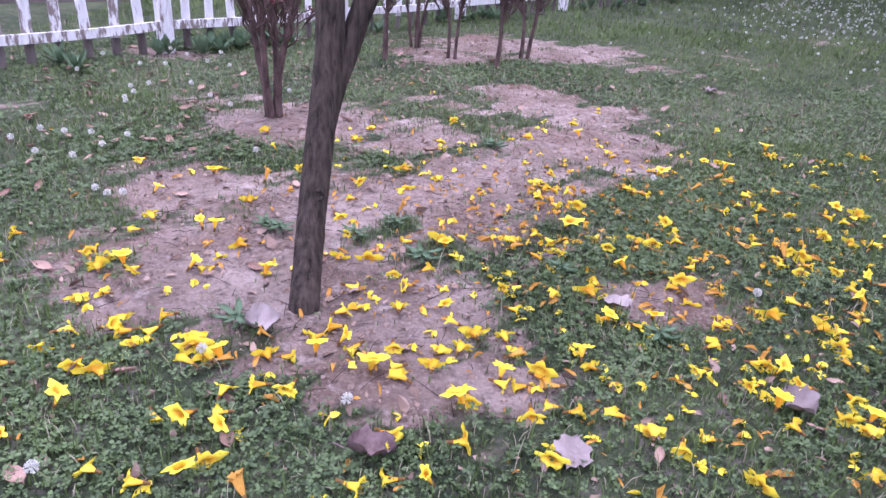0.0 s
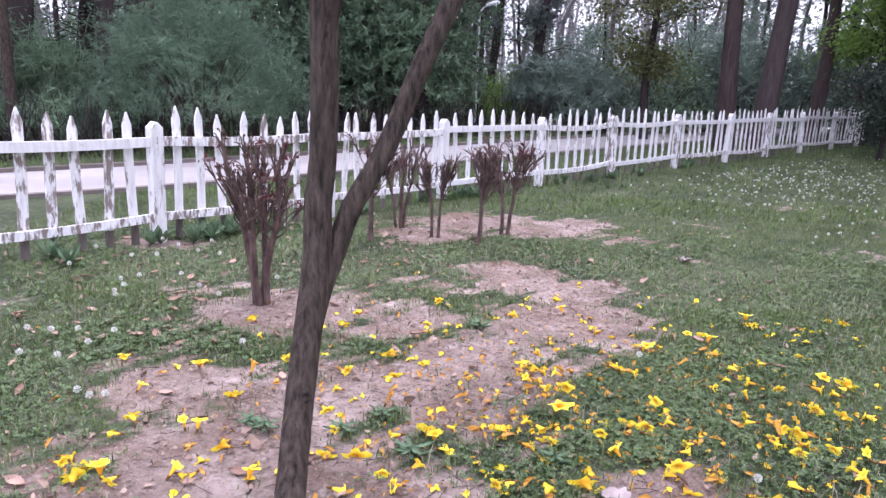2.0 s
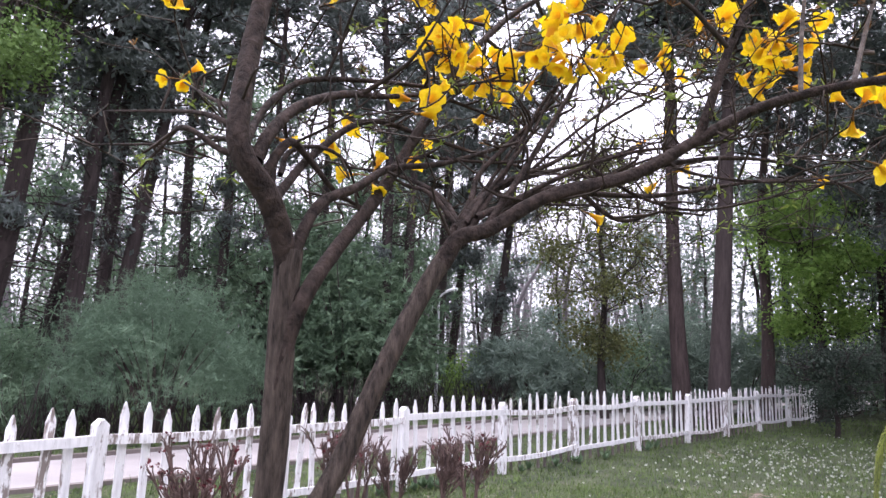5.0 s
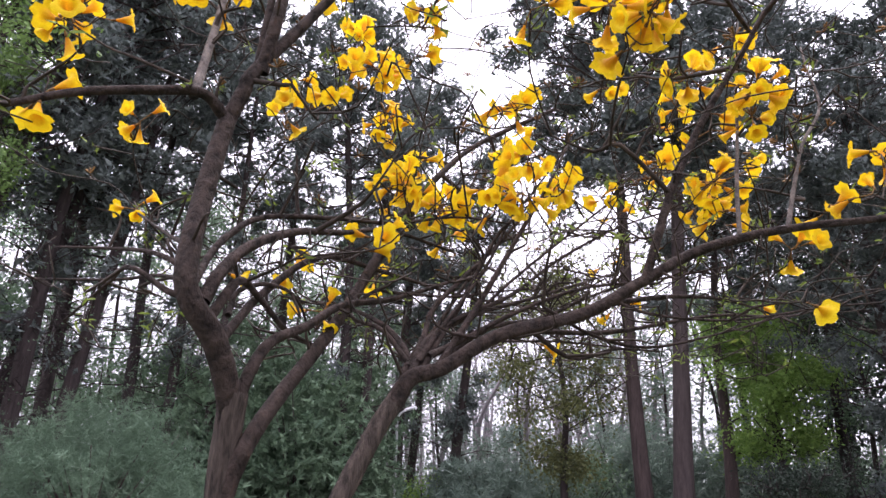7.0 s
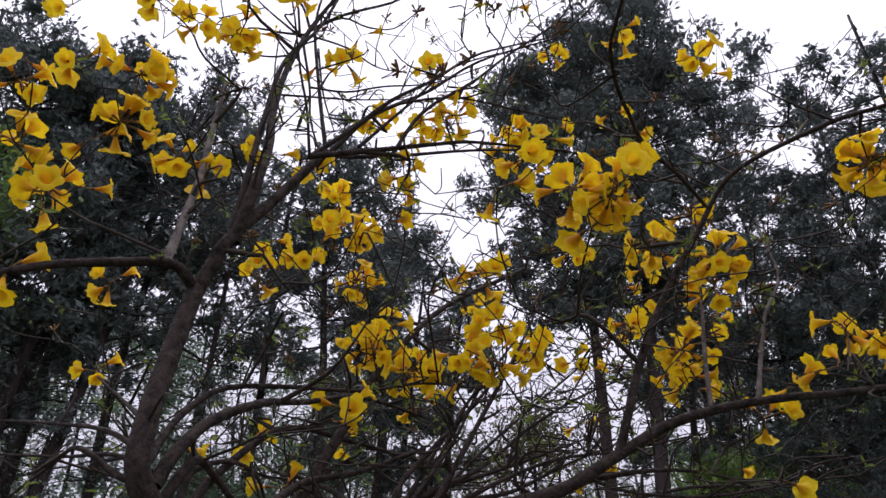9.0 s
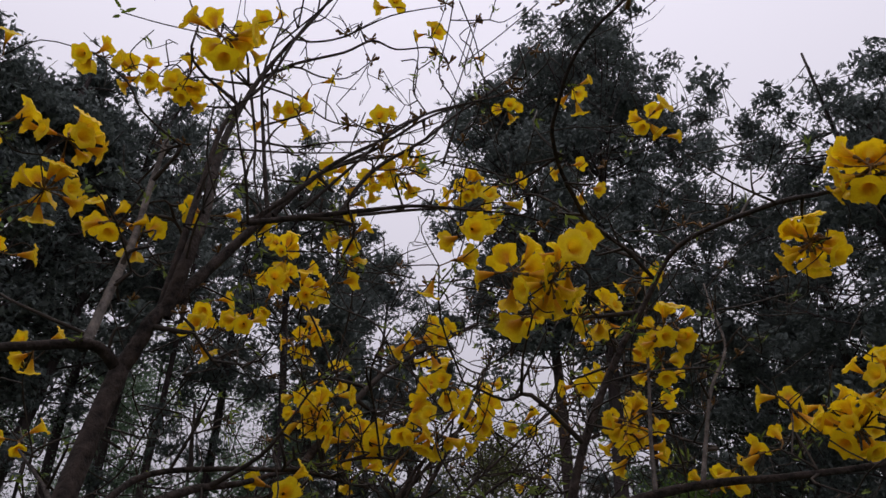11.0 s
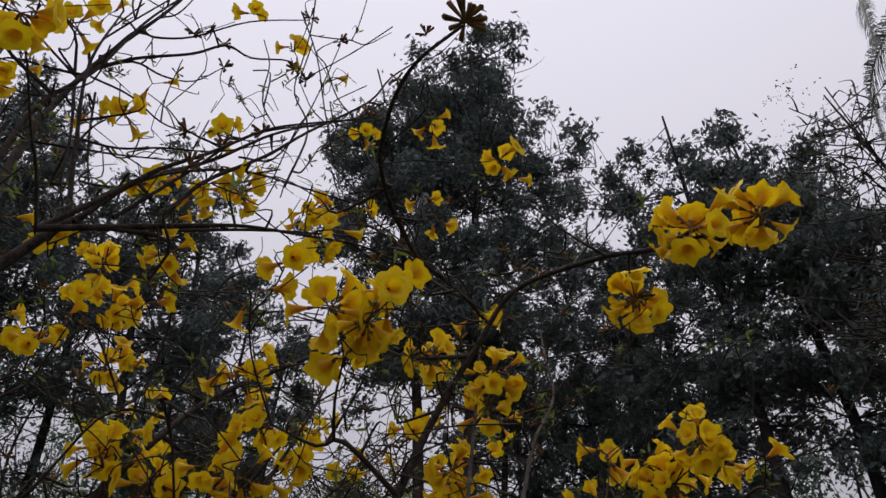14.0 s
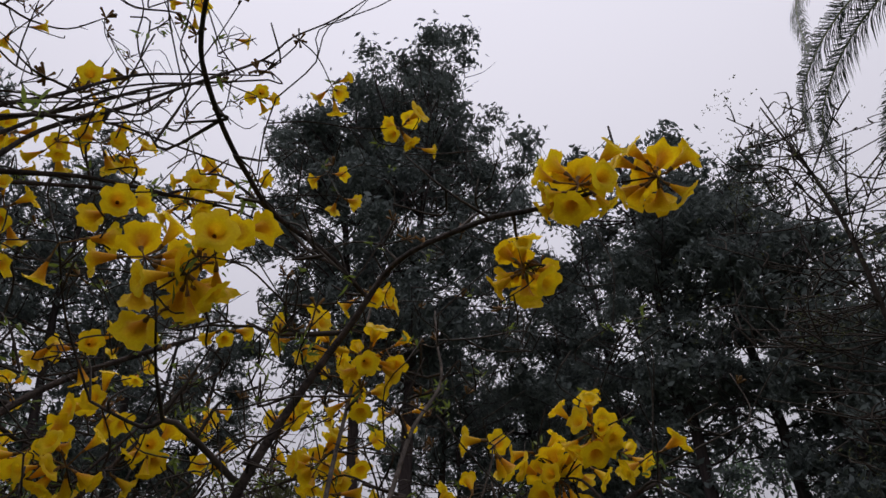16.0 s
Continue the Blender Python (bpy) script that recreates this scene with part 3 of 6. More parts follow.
def flower_cluster(parent, at, n, axis):
    """A head of trumpet flowers on short stalks round the end of a twig; each flower is a piece of its own."""
    hub, made = Geo(), []
    axis = axis / (np.linalg.norm(axis) + 1e-9)
    open_to = axis * 0.25 + np.array((0.05, 0.1, rng.uniform(-0.25, 0.1)))
    if at[1] + ORIGIN[1] < 2.2:
        open_to = np.array((0.1, 0.45, 0.2))
    for k in range(n + n // 5):
        # spread evenly round the head, then lean away from the twig and sag
        z = 1 - 2 * (k + 0.5) / (n + n // 5)
        a = k * 2.4 + rng.uniform(-0.4, 0.4)
        d = np.array((math.cos(a) * math.sqrt(1 - z * z), math.sin(a) * math.sqrt(1 - z * z), z)) + rng.normal(0, 0.22, 3)
        d = d + open_to
        d /= np.linalg.norm(d)
        foot = d * rng.uniform(0.028, 0.06) + rng.normal(0, 0.01, 3)
        tube(hub, [(0, 0, 0.0), foot * 0.5, foot], 0.0028, 0.0024, 4, 2)
        turn = Vector(d).to_track_quat("Z", "Y").to_matrix().to_4x4()
        made.append(Matrix.Translation(foot) @ turn @ pose(0, 0, 0, 0, 0, rng.uniform(0, 360)) @ Matrix.Scale(rng.uniform(0.88, 1.14), 4))
    head = part("flower_head", hub.mesh("flower_head", CALYX), parent, m=Matrix.Translation(at))
    for m in made:
        part("flower", flower_bank[rng.integers(len(flower_bank))], head, m=m)


# ---- the flowering tree ----
tree = empty("flowering_tree", (-0.24, 2.36, 0), "small crooked tree with yellow trumpet flowers on nearly bare twigs", "tree")
ORIGIN = np.array((-0.24, 2.36, 0.0))
skeleton_points, skeleton_radii = [], []


def limb(name, points, r0, r1, sides=10, rough=0.05, steps=7, swell=0.0, mat=None, wobble=0.012):
    g = Geo()
    points = np.asarray(points, float)
    if wobble:
        points = points + np.vstack([np.zeros(3), rng.normal(0, wobble, (len(points) - 1, 3))])
    p = tube(g, points - ORIGIN, r0, r1, sides, steps, rough, swell=swell)
    k = np.linspace(0, 1, len(p))
    skeleton_points.extend(p + ORIGIN)
    skeleton_radii.extend(r0 + (r1 - r0) * k)
    return part(name, g.mesh(name, mat or (BARK if name in ("trunk", "stem") else BACKLIT_LIMB_BARK)), tree)


limb("trunk", [(-0.232, 2.35, -0.07), (-0.228, 2.37, 0.0), (-0.230, 2.43, 0.115), (-0.228, 2.49, 0.26), (-0.220, 2.53, 0.40), (-0.207, 2.59, 0.62), (-0.190, 2.65, 0.86), (-0.188, 2.67, 1.05),
               (-0.172, 2.68, 1.20), (-0.162, 2.66, 1.48), (-0.162, 2.64, 1.77), (-0.150, 2.62, 2.0)], 0.055, 0.047, 26, 0.028, 8, 0.1, wobble=0.0)
limb("stem", [(-0.212, 2.575, 0.54), (-0.178, 2.655, 0.72), (-0.128, 2.70, 0.87), (-0.072, 2.72, 1.03), (0.045, 2.75, 1.25), (0.178, 2.80, 1.58), (0.318, 2.85, 1.886), (0.42, 2.88, 2.07)], 0.042, 0.036, 20, 0.03, 8, wobble=0.0)
knot = Geo()
tube(knot, [(-0.205, 2.495, 0.385), (-0.200, 2.478, 0.40), (-0.185, 2.476, 0.405), (-0.178, 2.483, 0.388), (-0.184, 2.478, 0.372), (-0.199, 2.476, 0.372), (-0.205, 2.49, 0.383)] - ORIGIN, 0.008, 0.007, 8, 4, 0.08)
part("knot", knot.mesh("knot", BARK), tree, "small dark branch knot")
limb("limb", [(0.39, 2.868, 2.01), (0.45, 2.87, 2.105), (0.57, 2.85, 2.15), (0.79, 2.83, 2.28), (1.12, 2.78, 2.38), (1.35, 2.72, 2.51), (1.56, 2.70, 2.62),
              (1.77, 2.65, 2.68), (1.98, 2.60, 2.72), (2.20, 2.50, 2.72), (2.6, 2.4, 2.78), (2.9, 2.35, 2.9)], 0.034, 0.009, 16, 0.045, wobble=0.006)
limb("limb", [(-0.158, 2.635, 1.86), (-0.165, 2.61, 1.98), (-0.21, 2.51, 2.15), (-0.29, 2.42, 2.28), (-0.31, 2.42, 2.42), (-0.315, 2.50, 2.68), (-0.30, 2.60, 3.03)], 0.044, 0.034, 16, 0.04, wobble=0.0)
limb("limb", [(-0.30, 2.60, 3.02), (-0.26, 2.60, 3.14), (-0.21, 2.62, 3.25), (-0.09, 2.70, 3.53), (0.12, 2.80, 3.91)], 0.032, 0.020, 9, 0.05)
limb("limb", [(-0.30, 2.60, 3.02), (-0.37, 2.50, 3.06), (-0.50, 2.40, 3.03), (-0.73, 2.30, 2.93), (-0.95, 2.20, 2.80), (-1.25, 2.10, 2.78)], 0.024, 0.008, 9, 0.06)
limb("limb", [(-0.163, 2.645, 1.52), (-0.145, 2.635, 1.68), (-0.095, 2.63, 1.83), (-0.02, 2.72, 2.00), (0.14, 2.97, 2.33), (0.28, 3.2, 2.68), (0.40, 3.40, 2.99), (0.60, 3.60, 3.34), (0.85, 3.80, 3.66), (1.36, 4.00, 4.05)], 0.036, 0.012, 14, 0.04, wobble=0.0)
limb("limb", [(-0.155, 2.63, 1.88), (-0.125, 2.63, 2.03), (-0.07, 2.65, 2.17), (0.05, 2.75, 2.29), (0.18, 2.92, 2.40), (0.40, 3.2, 2.52), (0.7, 3.5, 2.7)], 0.026, 0.009, 10, 0.06)
limb("limb", [(1.35, 2.72, 2.50), (1.39, 2.72, 2.68), (1.50, 2.71, 2.93), (1.66, 2.68, 3.22), (1.81, 2.62, 3.52), (1.93, 2.45, 3.73), (2.05, 2.0, 3.62), (2.13, 1.78, 3.53), (2.22, 1.62, 3.50)], 0.020, 0.006, 9, 0.06)
limb("limb", [(1.840, 2.560, 3.600), (1.634, 2.380, 3.621), (1.388, 2.150, 3.565), (1.272, 2.000, 3.566), (1.182, 1.880, 3.591), (1.105, 1.720, 3.594), (1.069, 1.570, 3.554), (1.060, 1.420, 3.570), (1.084, 1.300, 3.583), (1.178, 1.220, 3.665)], 0.0095, 0.0045, 9, 0.06, wobble=0.0)
limb("limb", [(0.12, 2.80, 3.91), (0.29, 2.90, 4.24), (0.58, 3.00, 4.57), (0.93, 3.10, 4.95), (1.45, 3.2, 5.35)], 0.014, 0.005, 8, 0.06)
limb("limb", [(0.12, 2.80, 3.91), (0.22, 2.85, 3.95), (0.45, 2.95, 4.07), (0.92, 3.10, 4.26), (1.48, 3.3, 4.5)], 0.014, 0.005, 8, 0.06)
limb("limb", [(0.10, 2.80, 3.90), (0.01, 2.85, 4.35), (-0.06, 2.90, 4.92), (-0.02, 3.0, 5.5)], 0.012, 0.005, 8, 0.06)
limb("limb", [(-0.22, 2.62, 3.24), (-0.21, 2.64, 3.58), (-0.21, 2.70, 4.00), (-0.17, 2.80, 4.48), (-0.05, 2.90, 4.92), (0.1, 3.05, 5.5), (0.25, 3.2, 6.1)], 0.018, 0.005, 8, 0.06)
limb("limb", [(0.25, 2.85, 4.0), (0.48, 2.95, 4.43), (0.77, 3.05, 4.84), (1.25, 3.2, 5.25)], 0.010, 0.004, 7, 0.06)
limb("limb", [(-0.31, 2.42, 2.40), (-0.42, 2.7, 2.55), (-0.62, 3.1, 2.7), (-0.9, 3.5, 2.95)], 0.016, 0.005, 8, 0.06)
limb("limb", [(-0.2, 2.5, 2.14), (-0.12, 2.75, 2.4), (0.05, 3.0, 2.62), (0.35, 3.3, 2.66), (0.8, 3.7, 2.68), (1.3, 4.1, 2.75)], 0.018, 0.005, 8, 0.06)
limb("limb", [(0.45, 2.86, 2.10), (0.52, 3.0, 2.28), (0.72, 3.2, 2.45), (1.05, 3.4, 2.62), (1.6, 3.8, 2.9)], 0.020, 0.005, 8, 0.06)
limb("limb", [(0.55, 2.86, 2.15), (0.72, 3.0, 2.45), (0.95, 3.2, 2.85), (1.2, 3.5, 3.3), (1.5, 3.9, 3.9)], 0.016, 0.005, 8, 0.06)
limb("limb", [(0.9, 2.84, 2.31), (1.3, 3.05, 2.38), (1.9, 3.3, 2.52), (2.5, 3.6, 2.65), (3.0, 3.9, 2.8)], 0.012, 0.004, 8, 0.06)

limb("limb", [(-0.25, 2.45, 2.27), (-0.24, 2.50, 2.39), (-0.16, 2.60, 2.53), (-0.03, 2.80, 2.65), (0.13, 3.00, 2.76), (0.35, 3.30, 2.86), (0.7, 3.6, 2.9)], 0.026, 0.006, 9, 0.05)
limb("limb", [(-0.25, 2.50, 2.20), (-0.19, 2.60, 2.36), (-0.11, 2.70, 2.37), (-0.04, 2.85, 2.29), (0.1, 3.1, 2.25)], 0.02, 0.006, 9, 0.05)
limb("limb", [(0.42, 2.88, 2.10), (0.44, 2.95, 2.22), (0.34, 3.10, 2.38), (0.18, 3.30, 2.49), (-0.02, 3.50, 2.56)], 0.018, 0.006, 9, 0.05)
limb("limb", [(0.48, 2.88, 2.12), (0.55, 3.00, 2.29), (0.66, 3.10, 2.47), (0.76, 3.20, 2.68), (0.90, 3.30, 2.91), (1.09, 3.40, 3.13)], 0.016, 0.005, 9, 0.05)
limb("limb", [(0.53, 2.88, 2.14), (0.78, 3.10, 2.37), (1.07, 3.30, 2.49), (1.37, 3.50, 2.69), (1.74, 3.70, 2.83)], 0.014, 0.005, 9, 0.05)
limb("limb", [(0.43, 2.88, 2.08), (0.46, 3.05, 2.26), (0.60, 3.30, 2.43), (0.85, 3.60, 2.88), (1.15, 3.90, 3.19)], 0.016, 0.005, 9, 0.05)
limb("limb", [(1.20, 2.76, 2.41), (1.52, 2.90, 2.49), (1.91, 3.10, 2.53), (2.34, 3.30, 2.53)], 0.012, 0.004, 8, 0.05)
limb("limb", [(-0.29, 2.42, 2.27), (-0.36, 2.42, 2.30), (-0.52, 2.50, 2.38), (-0.69, 2.70, 2.39), (-0.87, 2.90, 2.30)], 0.013, 0.004, 8, 0.05)
limb("limb", [(0.90, 2.80, 2.31), (1.11, 2.90, 2.26), (1.30, 3.00, 2.26), (1.60, 3.20, 2.34)], 0.011, 0.004, 8, 0.05)

limb("branch", [(-0.29, 2.45, 2.33), (-0.27, 2.57, 2.46), (-0.25, 2.69, 2.58), (-0.16, 2.81, 2.73), (0.12, 2.94, 2.80), (0.36, 3.06, 2.85), (0.63, 3.18, 2.92), (0.92, 3.30, 2.97)], 0.017, 0.004, 7, 0.06, 4)
limb("branch", [(0.44, 2.90, 2.16), (0.50, 3.00, 2.32), (0.57, 3.10, 2.44), (0.71, 3.20, 2.66), (0.86, 3.30, 2.86), (1.05, 3.40, 3.08), (1.30, 3.50, 3.33)], 0.016, 0.004, 7, 0.06, 4)
limb("branch", [(0.48, 2.90, 2.18), (0.62, 3.04, 2.34), (0.89, 3.18, 2.54), (1.20, 3.32, 2.80), (1.55, 3.46, 3.02), (2.03, 3.60, 3.27)], 0.014, 0.004, 7, 0.06, 4)
limb("branch", [(0.52, 2.87, 2.20), (0.69, 2.96, 2.33), (0.87, 3.04, 2.45), (1.24, 3.13, 2.58), (1.57, 3.21, 2.66), (2.05, 3.30, 2.79)], 0.014, 0.004, 7, 0.06, 4)
limb("branch", [(0.46, 2.90, 2.15), (0.36, 2.98, 2.31), (0.24, 3.05, 2.39), (0.12, 3.12, 2.45), (-0.01, 3.20, 2.48)], 0.012, 0.004, 7, 0.06, 4)
limb("branch", [(0.46, 2.90, 2.17), (0.62, 3.04, 2.41), (0.79, 3.18, 2.66), (0.92, 3.32, 2.95), (1.13, 3.46, 3.27), (1.30, 3.60, 3.56)], 0.011, 0.004, 7, 0.06, 4)
limb("branch", [(0.62, 3.00, 2.30), (0.90, 3.23, 2.63), (1.40, 3.47, 3.10), (1.94, 3.70, 3.58)], 0.009, 0.004, 7, 0.06, 4)
limb("branch", [(-0.30, 2.45, 2.37), (-0.46, 2.57, 2.45), (-0.66, 2.68, 2.50), (-0.92, 2.80, 2.56)], 0.011, 0.004, 7, 0.06, 4)
limb("branch", [(-0.27, 2.45, 2.31), (-0.47, 2.63, 2.39), (-0.69, 2.82, 2.44), (-1.07, 3.00, 2.46)], 0.010, 0.004, 7, 0.06, 4)
limb("branch", [(-0.19, 2.55, 2.25), (-0.17, 2.66, 2.37), (-0.10, 2.77, 2.43), (-0.02, 2.89, 2.38), (0.05, 3.00, 2.28)], 0.012, 0.004, 7, 0.06, 4)
limb("branch", [(0.13, 3.05, 2.35), (0.26, 3.14, 2.52), (0.38, 3.23, 2.56), (0.65, 3.32, 2.58), (0.88, 3.41, 2.61), (1.13, 3.50, 2.70)], 0.010, 0.004, 7, 0.06, 4)
limb("branch", [(1.22, 2.75, 2.43), (1.40, 2.81, 2.38), (1.78, 2.88, 2.41), (2.20, 2.94, 2.48), (2.54, 3.00, 2.54)], 0.008, 0.004, 7, 0.06, 4)
limb("branch", [(0.96, 2.80, 2.40), (1.19, 2.90, 2.33), (1.46, 3.00, 2.32), (1.84, 3.10, 2.40), (2.24, 3.20, 2.52)], 0.008, 0.004, 7, 0.06, 4)
limb("branch", [(0.61, 2.90, 2.30), (0.82, 3.03, 2.29), (1.14, 3.17, 2.36), (1.50, 3.30, 2.36)], 0.008, 0.004, 7, 0.06, 4)
# the fan of dark branches above the flowers
limb("branch", [(-0.20, 2.62, 3.26), (-0.15, 2.62, 3.55), (-0.17, 2.72, 3.85), (-0.19, 2.85, 4.18), (-0.20, 3.00, 4.61), (-0.16, 3.20, 5.14), (-0.06, 3.25, 5.45), (0.14, 3.30, 6.01), (0.28, 3.35, 6.53)], 0.028, 0.007, 10, 0.05, 5)
limb("branch", [(-0.16, 3.25, 5.23), (0.05, 3.23, 5.39), (0.36, 3.20, 5.51), (0.51, 3.17, 5.62), (0.68, 3.15, 5.59), (0.90, 3.12, 5.54), (1.02, 3.10, 5.43)], 0.011, 0.0035, 7, 0.05, 4)
limb("branch", [(-0.15, 3.25, 5.23), (0.05, 3.27, 5.39), (0.22, 3.30, 5.36), (0.38, 3.33, 5.45), (0.53, 3.35, 5.64)], 0.008, 0.0035, 7, 0.05, 4)
limb("branch", [(-0.11, 3.20, 5.25), (0.02, 3.16, 5.53), (0.15, 3.12, 5.51), (0.34, 3.08, 5.54), (0.65, 3.04, 5.74), (0.99, 3.00, 5.90)], 0.009, 0.0035, 7, 0.05, 4)
limb("branch", [(-0.15, 3.25, 5.26), (-0.23, 3.27, 5.47), (-0.34, 3.28, 5.60), (-0.52, 3.30, 5.81)], 0.010, 0.0035, 7, 0.05, 4)
limb("branch", [(-0.16, 3.20, 5.14), (-0.31, 3.17, 5.10), (-0.46, 3.13, 5.05), (-0.57, 3.10, 4.90)], 0.009, 0.0035, 7, 0.05, 4)
limb("branch", [(-0.16, 3.20, 5.09), (-0.41, 3.25, 5.38), (-0.60, 3.30, 5.61)], 0.009, 0.0035, 7, 0.05, 4)
limb("branch", [(-0.17, 3.10, 4.86), (-0.33, 3.15, 4.88), (-0.54, 3.20, 4.95)], 0.008, 0.0035, 7, 0.05, 4)
limb("branch", [(-0.13, 3.25, 5.19), (0.11, 3.20, 5.09), (0.30, 3.15, 4.88), (0.43, 3.10, 4.81)], 0.007, 0.0035, 7, 0.05, 4)
limb("branch", [(-0.09, 3.20, 5.31), (0.08, 3.25, 5.77), (0.19, 3.30, 5.98), (0.28, 3.35, 6.30)], 0.008, 0.0035, 7, 0.05, 4)
limb("branch", [(0.04, 2.65, 3.75), (0.21, 2.68, 3.96), (0.39, 2.71, 4.20), (0.57, 2.73, 4.37), (0.80, 2.76, 4.58), (1.02, 2.79, 4.76), (1.34, 2.82, 4.97)], 0.013, 0.0035, 7, 0.05, 4)
limb("branch", [(0.41, 2.75, 3.88), (0.58, 2.79, 4.19), (0.82, 2.84, 4.51), (1.04, 2.88, 4.83), (1.37, 2.92, 5.19), (1.56, 2.96, 5.49), (1.78, 3.01, 5.87), (2.12, 3.05, 6.44)], 0.011, 0.0035, 7, 0.05, 4)
limb("branch", [(0.18, 2.70, 3.96), (0.32, 2.78, 4.20), (0.51, 2.86, 4.35), (0.78, 2.94, 4.46), (1.10, 3.02, 4.53), (1.44, 3.10, 4.54)], 0.010, 0.0035, 7, 0.05, 4)
limb("branch", [(-0.07, 3.10, 4.61), (0.15, 3.05, 4.57), (0.35, 3.00, 4.55), (0.62, 2.95, 4.61), (0.93, 2.90, 4.71)], 0.007, 0.0035, 7, 0.05, 4)
limb("branch", [(-0.24, 3.10, 4.53), (0.06, 3.17, 4.63), (0.19, 3.23, 4.71), (0.54, 3.30, 4.82)], 0.007, 0.0035, 7, 0.05, 4)
limb("branch", [(0.05, 2.60, 3.72), (0.34, 2.65, 3.84), (0.61, 2.70, 3.94), (0.81, 2.75, 4.00), (1.08, 2.80, 4.05), (1.35, 2.85, 4.10), (1.61, 2.90, 4.06)], 0.014, 0.0035, 7, 0.05, 4)
limb("branch", [(0.96, 3.00, 4.49), (1.04, 3.03, 4.93), (0.96, 3.07, 5.27), (0.94, 3.10, 5.50)], 0.007, 0.0035, 7, 0.05, 4)
limb("branch", [(0.71, 3.00, 4.62), (0.89, 3.02, 4.71), (1.00, 3.05, 5.02), (1.12, 3.08, 5.43), (1.21, 3.10, 5.88)], 0.006, 0.0035, 7, 0.05, 4)
limb("branch", [(-0.15, 3.10, 4.96), (-0.06, 3.03, 4.57), (0.01, 2.97, 4.24), (0.07, 2.90, 3.94)], 0.009, 0.0035, 7, 0.05, 4)
limb("branch", [(-0.07, 3.20, 5.03), (0.03, 3.08, 4.56), (0.10, 2.95, 4.16)], 0.007, 0.0035, 7, 0.05, 4)

# pale upright shoots
limb("branch", [(-0.40, 2.48, 3.05), (-0.42, 2.62, 3.36), (-0.47, 2.80, 3.74), (-0.50, 2.95, 4.15), (-0.51, 3.05, 4.54)], 0.020, 0.011, 9, 0.06, 5, mat=PALE_BARK, wobble=0.008)
limb("branch", [(1.92, 2.63, 2.73), (2.00, 2.68, 2.91), (2.10, 2.72, 3.15), (2.26, 2.78, 3.39), (2.28, 2.84, 3.62), (2.31, 2.90, 3.81)], 0.011, 0.004, 8, 0.06, 5, mat=PALE_BARK, wobble=0.0)
limb("branch", [(1.73, 2.66, 2.68), (1.78, 2.72, 2.91), (1.86, 2.80, 3.22), (1.96, 2.90, 3.59), (2.07, 3.00, 4.02)], 0.010, 0.005, 8, 0.06, 5, mat=PALE_BARK, wobble=0.008)

BUD_HEADS = [(1.183, 1.215, 3.678), (1.182, 1.214, 3.675), (2.12, 3.05, 6.44), (1.21, 3.10, 5.88), (1.02, 3.10, 5.43), (0.94, 3.10, 5.50), (1.56, 2.96, 5.49), (0.53, 3.35, 5.64), (0.99, 3.00, 5.90), (0.80, 2.76, 4.60), (0.43, 3.10, 4.81),
             (0.28, 3.35, 6.30), (-0.57, 3.10, 4.90), (-0.54, 3.20, 4.95), (0.34, 3.08, 5.56), (0.51, 3.17, 5.64), (1.34, 2.82, 4.98), (0.62, 2.95, 4.63), (1.62, 2.60, 5.52)]

CLUSTERS_A = [(1.16, 2.02, 3.20, 7), (0.10, 3.82, 4.36, 7), (0.26, 3.67, 4.00, 9), (0.27, 3.90, 3.82, 7), (0.95, 3.10, 3.02, 7),
              (1.01, 3.24, 3.30, 5), (-0.02, 2.86, 3.89, 3), (-0.18, 2.88, 3.93, 3), (1.42, 3.20, 5.20, 4), (2.06, 2.69, 4.72, 5), (2.24, 2.05, 3.50, 11),
              (2.19, 1.63, 3.53, 13), (2.50, 1.60, 3.64, 10), (2.41, 2.66, 3.10, 4), (2.68, 2.38, 3.08, 12), (2.665, 2.62, 2.98, 11), (2.92, 2.81, 3.12, 4), (2.89, 2.32, 3.00, 2),
              (0.49, 3.05, 4.00, 5), (0.95, 3.37, 6.00, 4), (0.12, 3.14, 4.86, 4), (1.56, 4.96, 3.93, 5)]
CLUSTERS_B = [(1.96, 4.59, 3.59, 2), (-0.65, 2.36, 3.88, 9), (-0.99, 3.66, 3.06, 3), (1.95, 3.37, 3.16, 5), (1.82, 2.98, 3.08, 7), (-0.89, 3.26, 3.36, 4),
              (1.99, 2.97, 3.89, 3), (2.65, 4.14, 3.82, 3), (1.90, 4.80, 3.28, 2), (1.63, 3.82, 2.70, 2), (1.14, 3.79, 2.48, 1), (2.10, 3.43, 3.06, 1),
              (2.20, 3.06, 2.80, 4), (2.90, 4.60, 2.97, 1), (0.25, 4.80, 3.10, 3), (0.24, 2.95, 2.66, 1), (1.19, 3.53, 4.78, 7),
              (1.47, 3.45, 4.79, 3), (1.75, 2.90, 5.13, 4), (1.93, 3.58, 5.13, 2), (1.97, 3.40, 4.80, 2)]
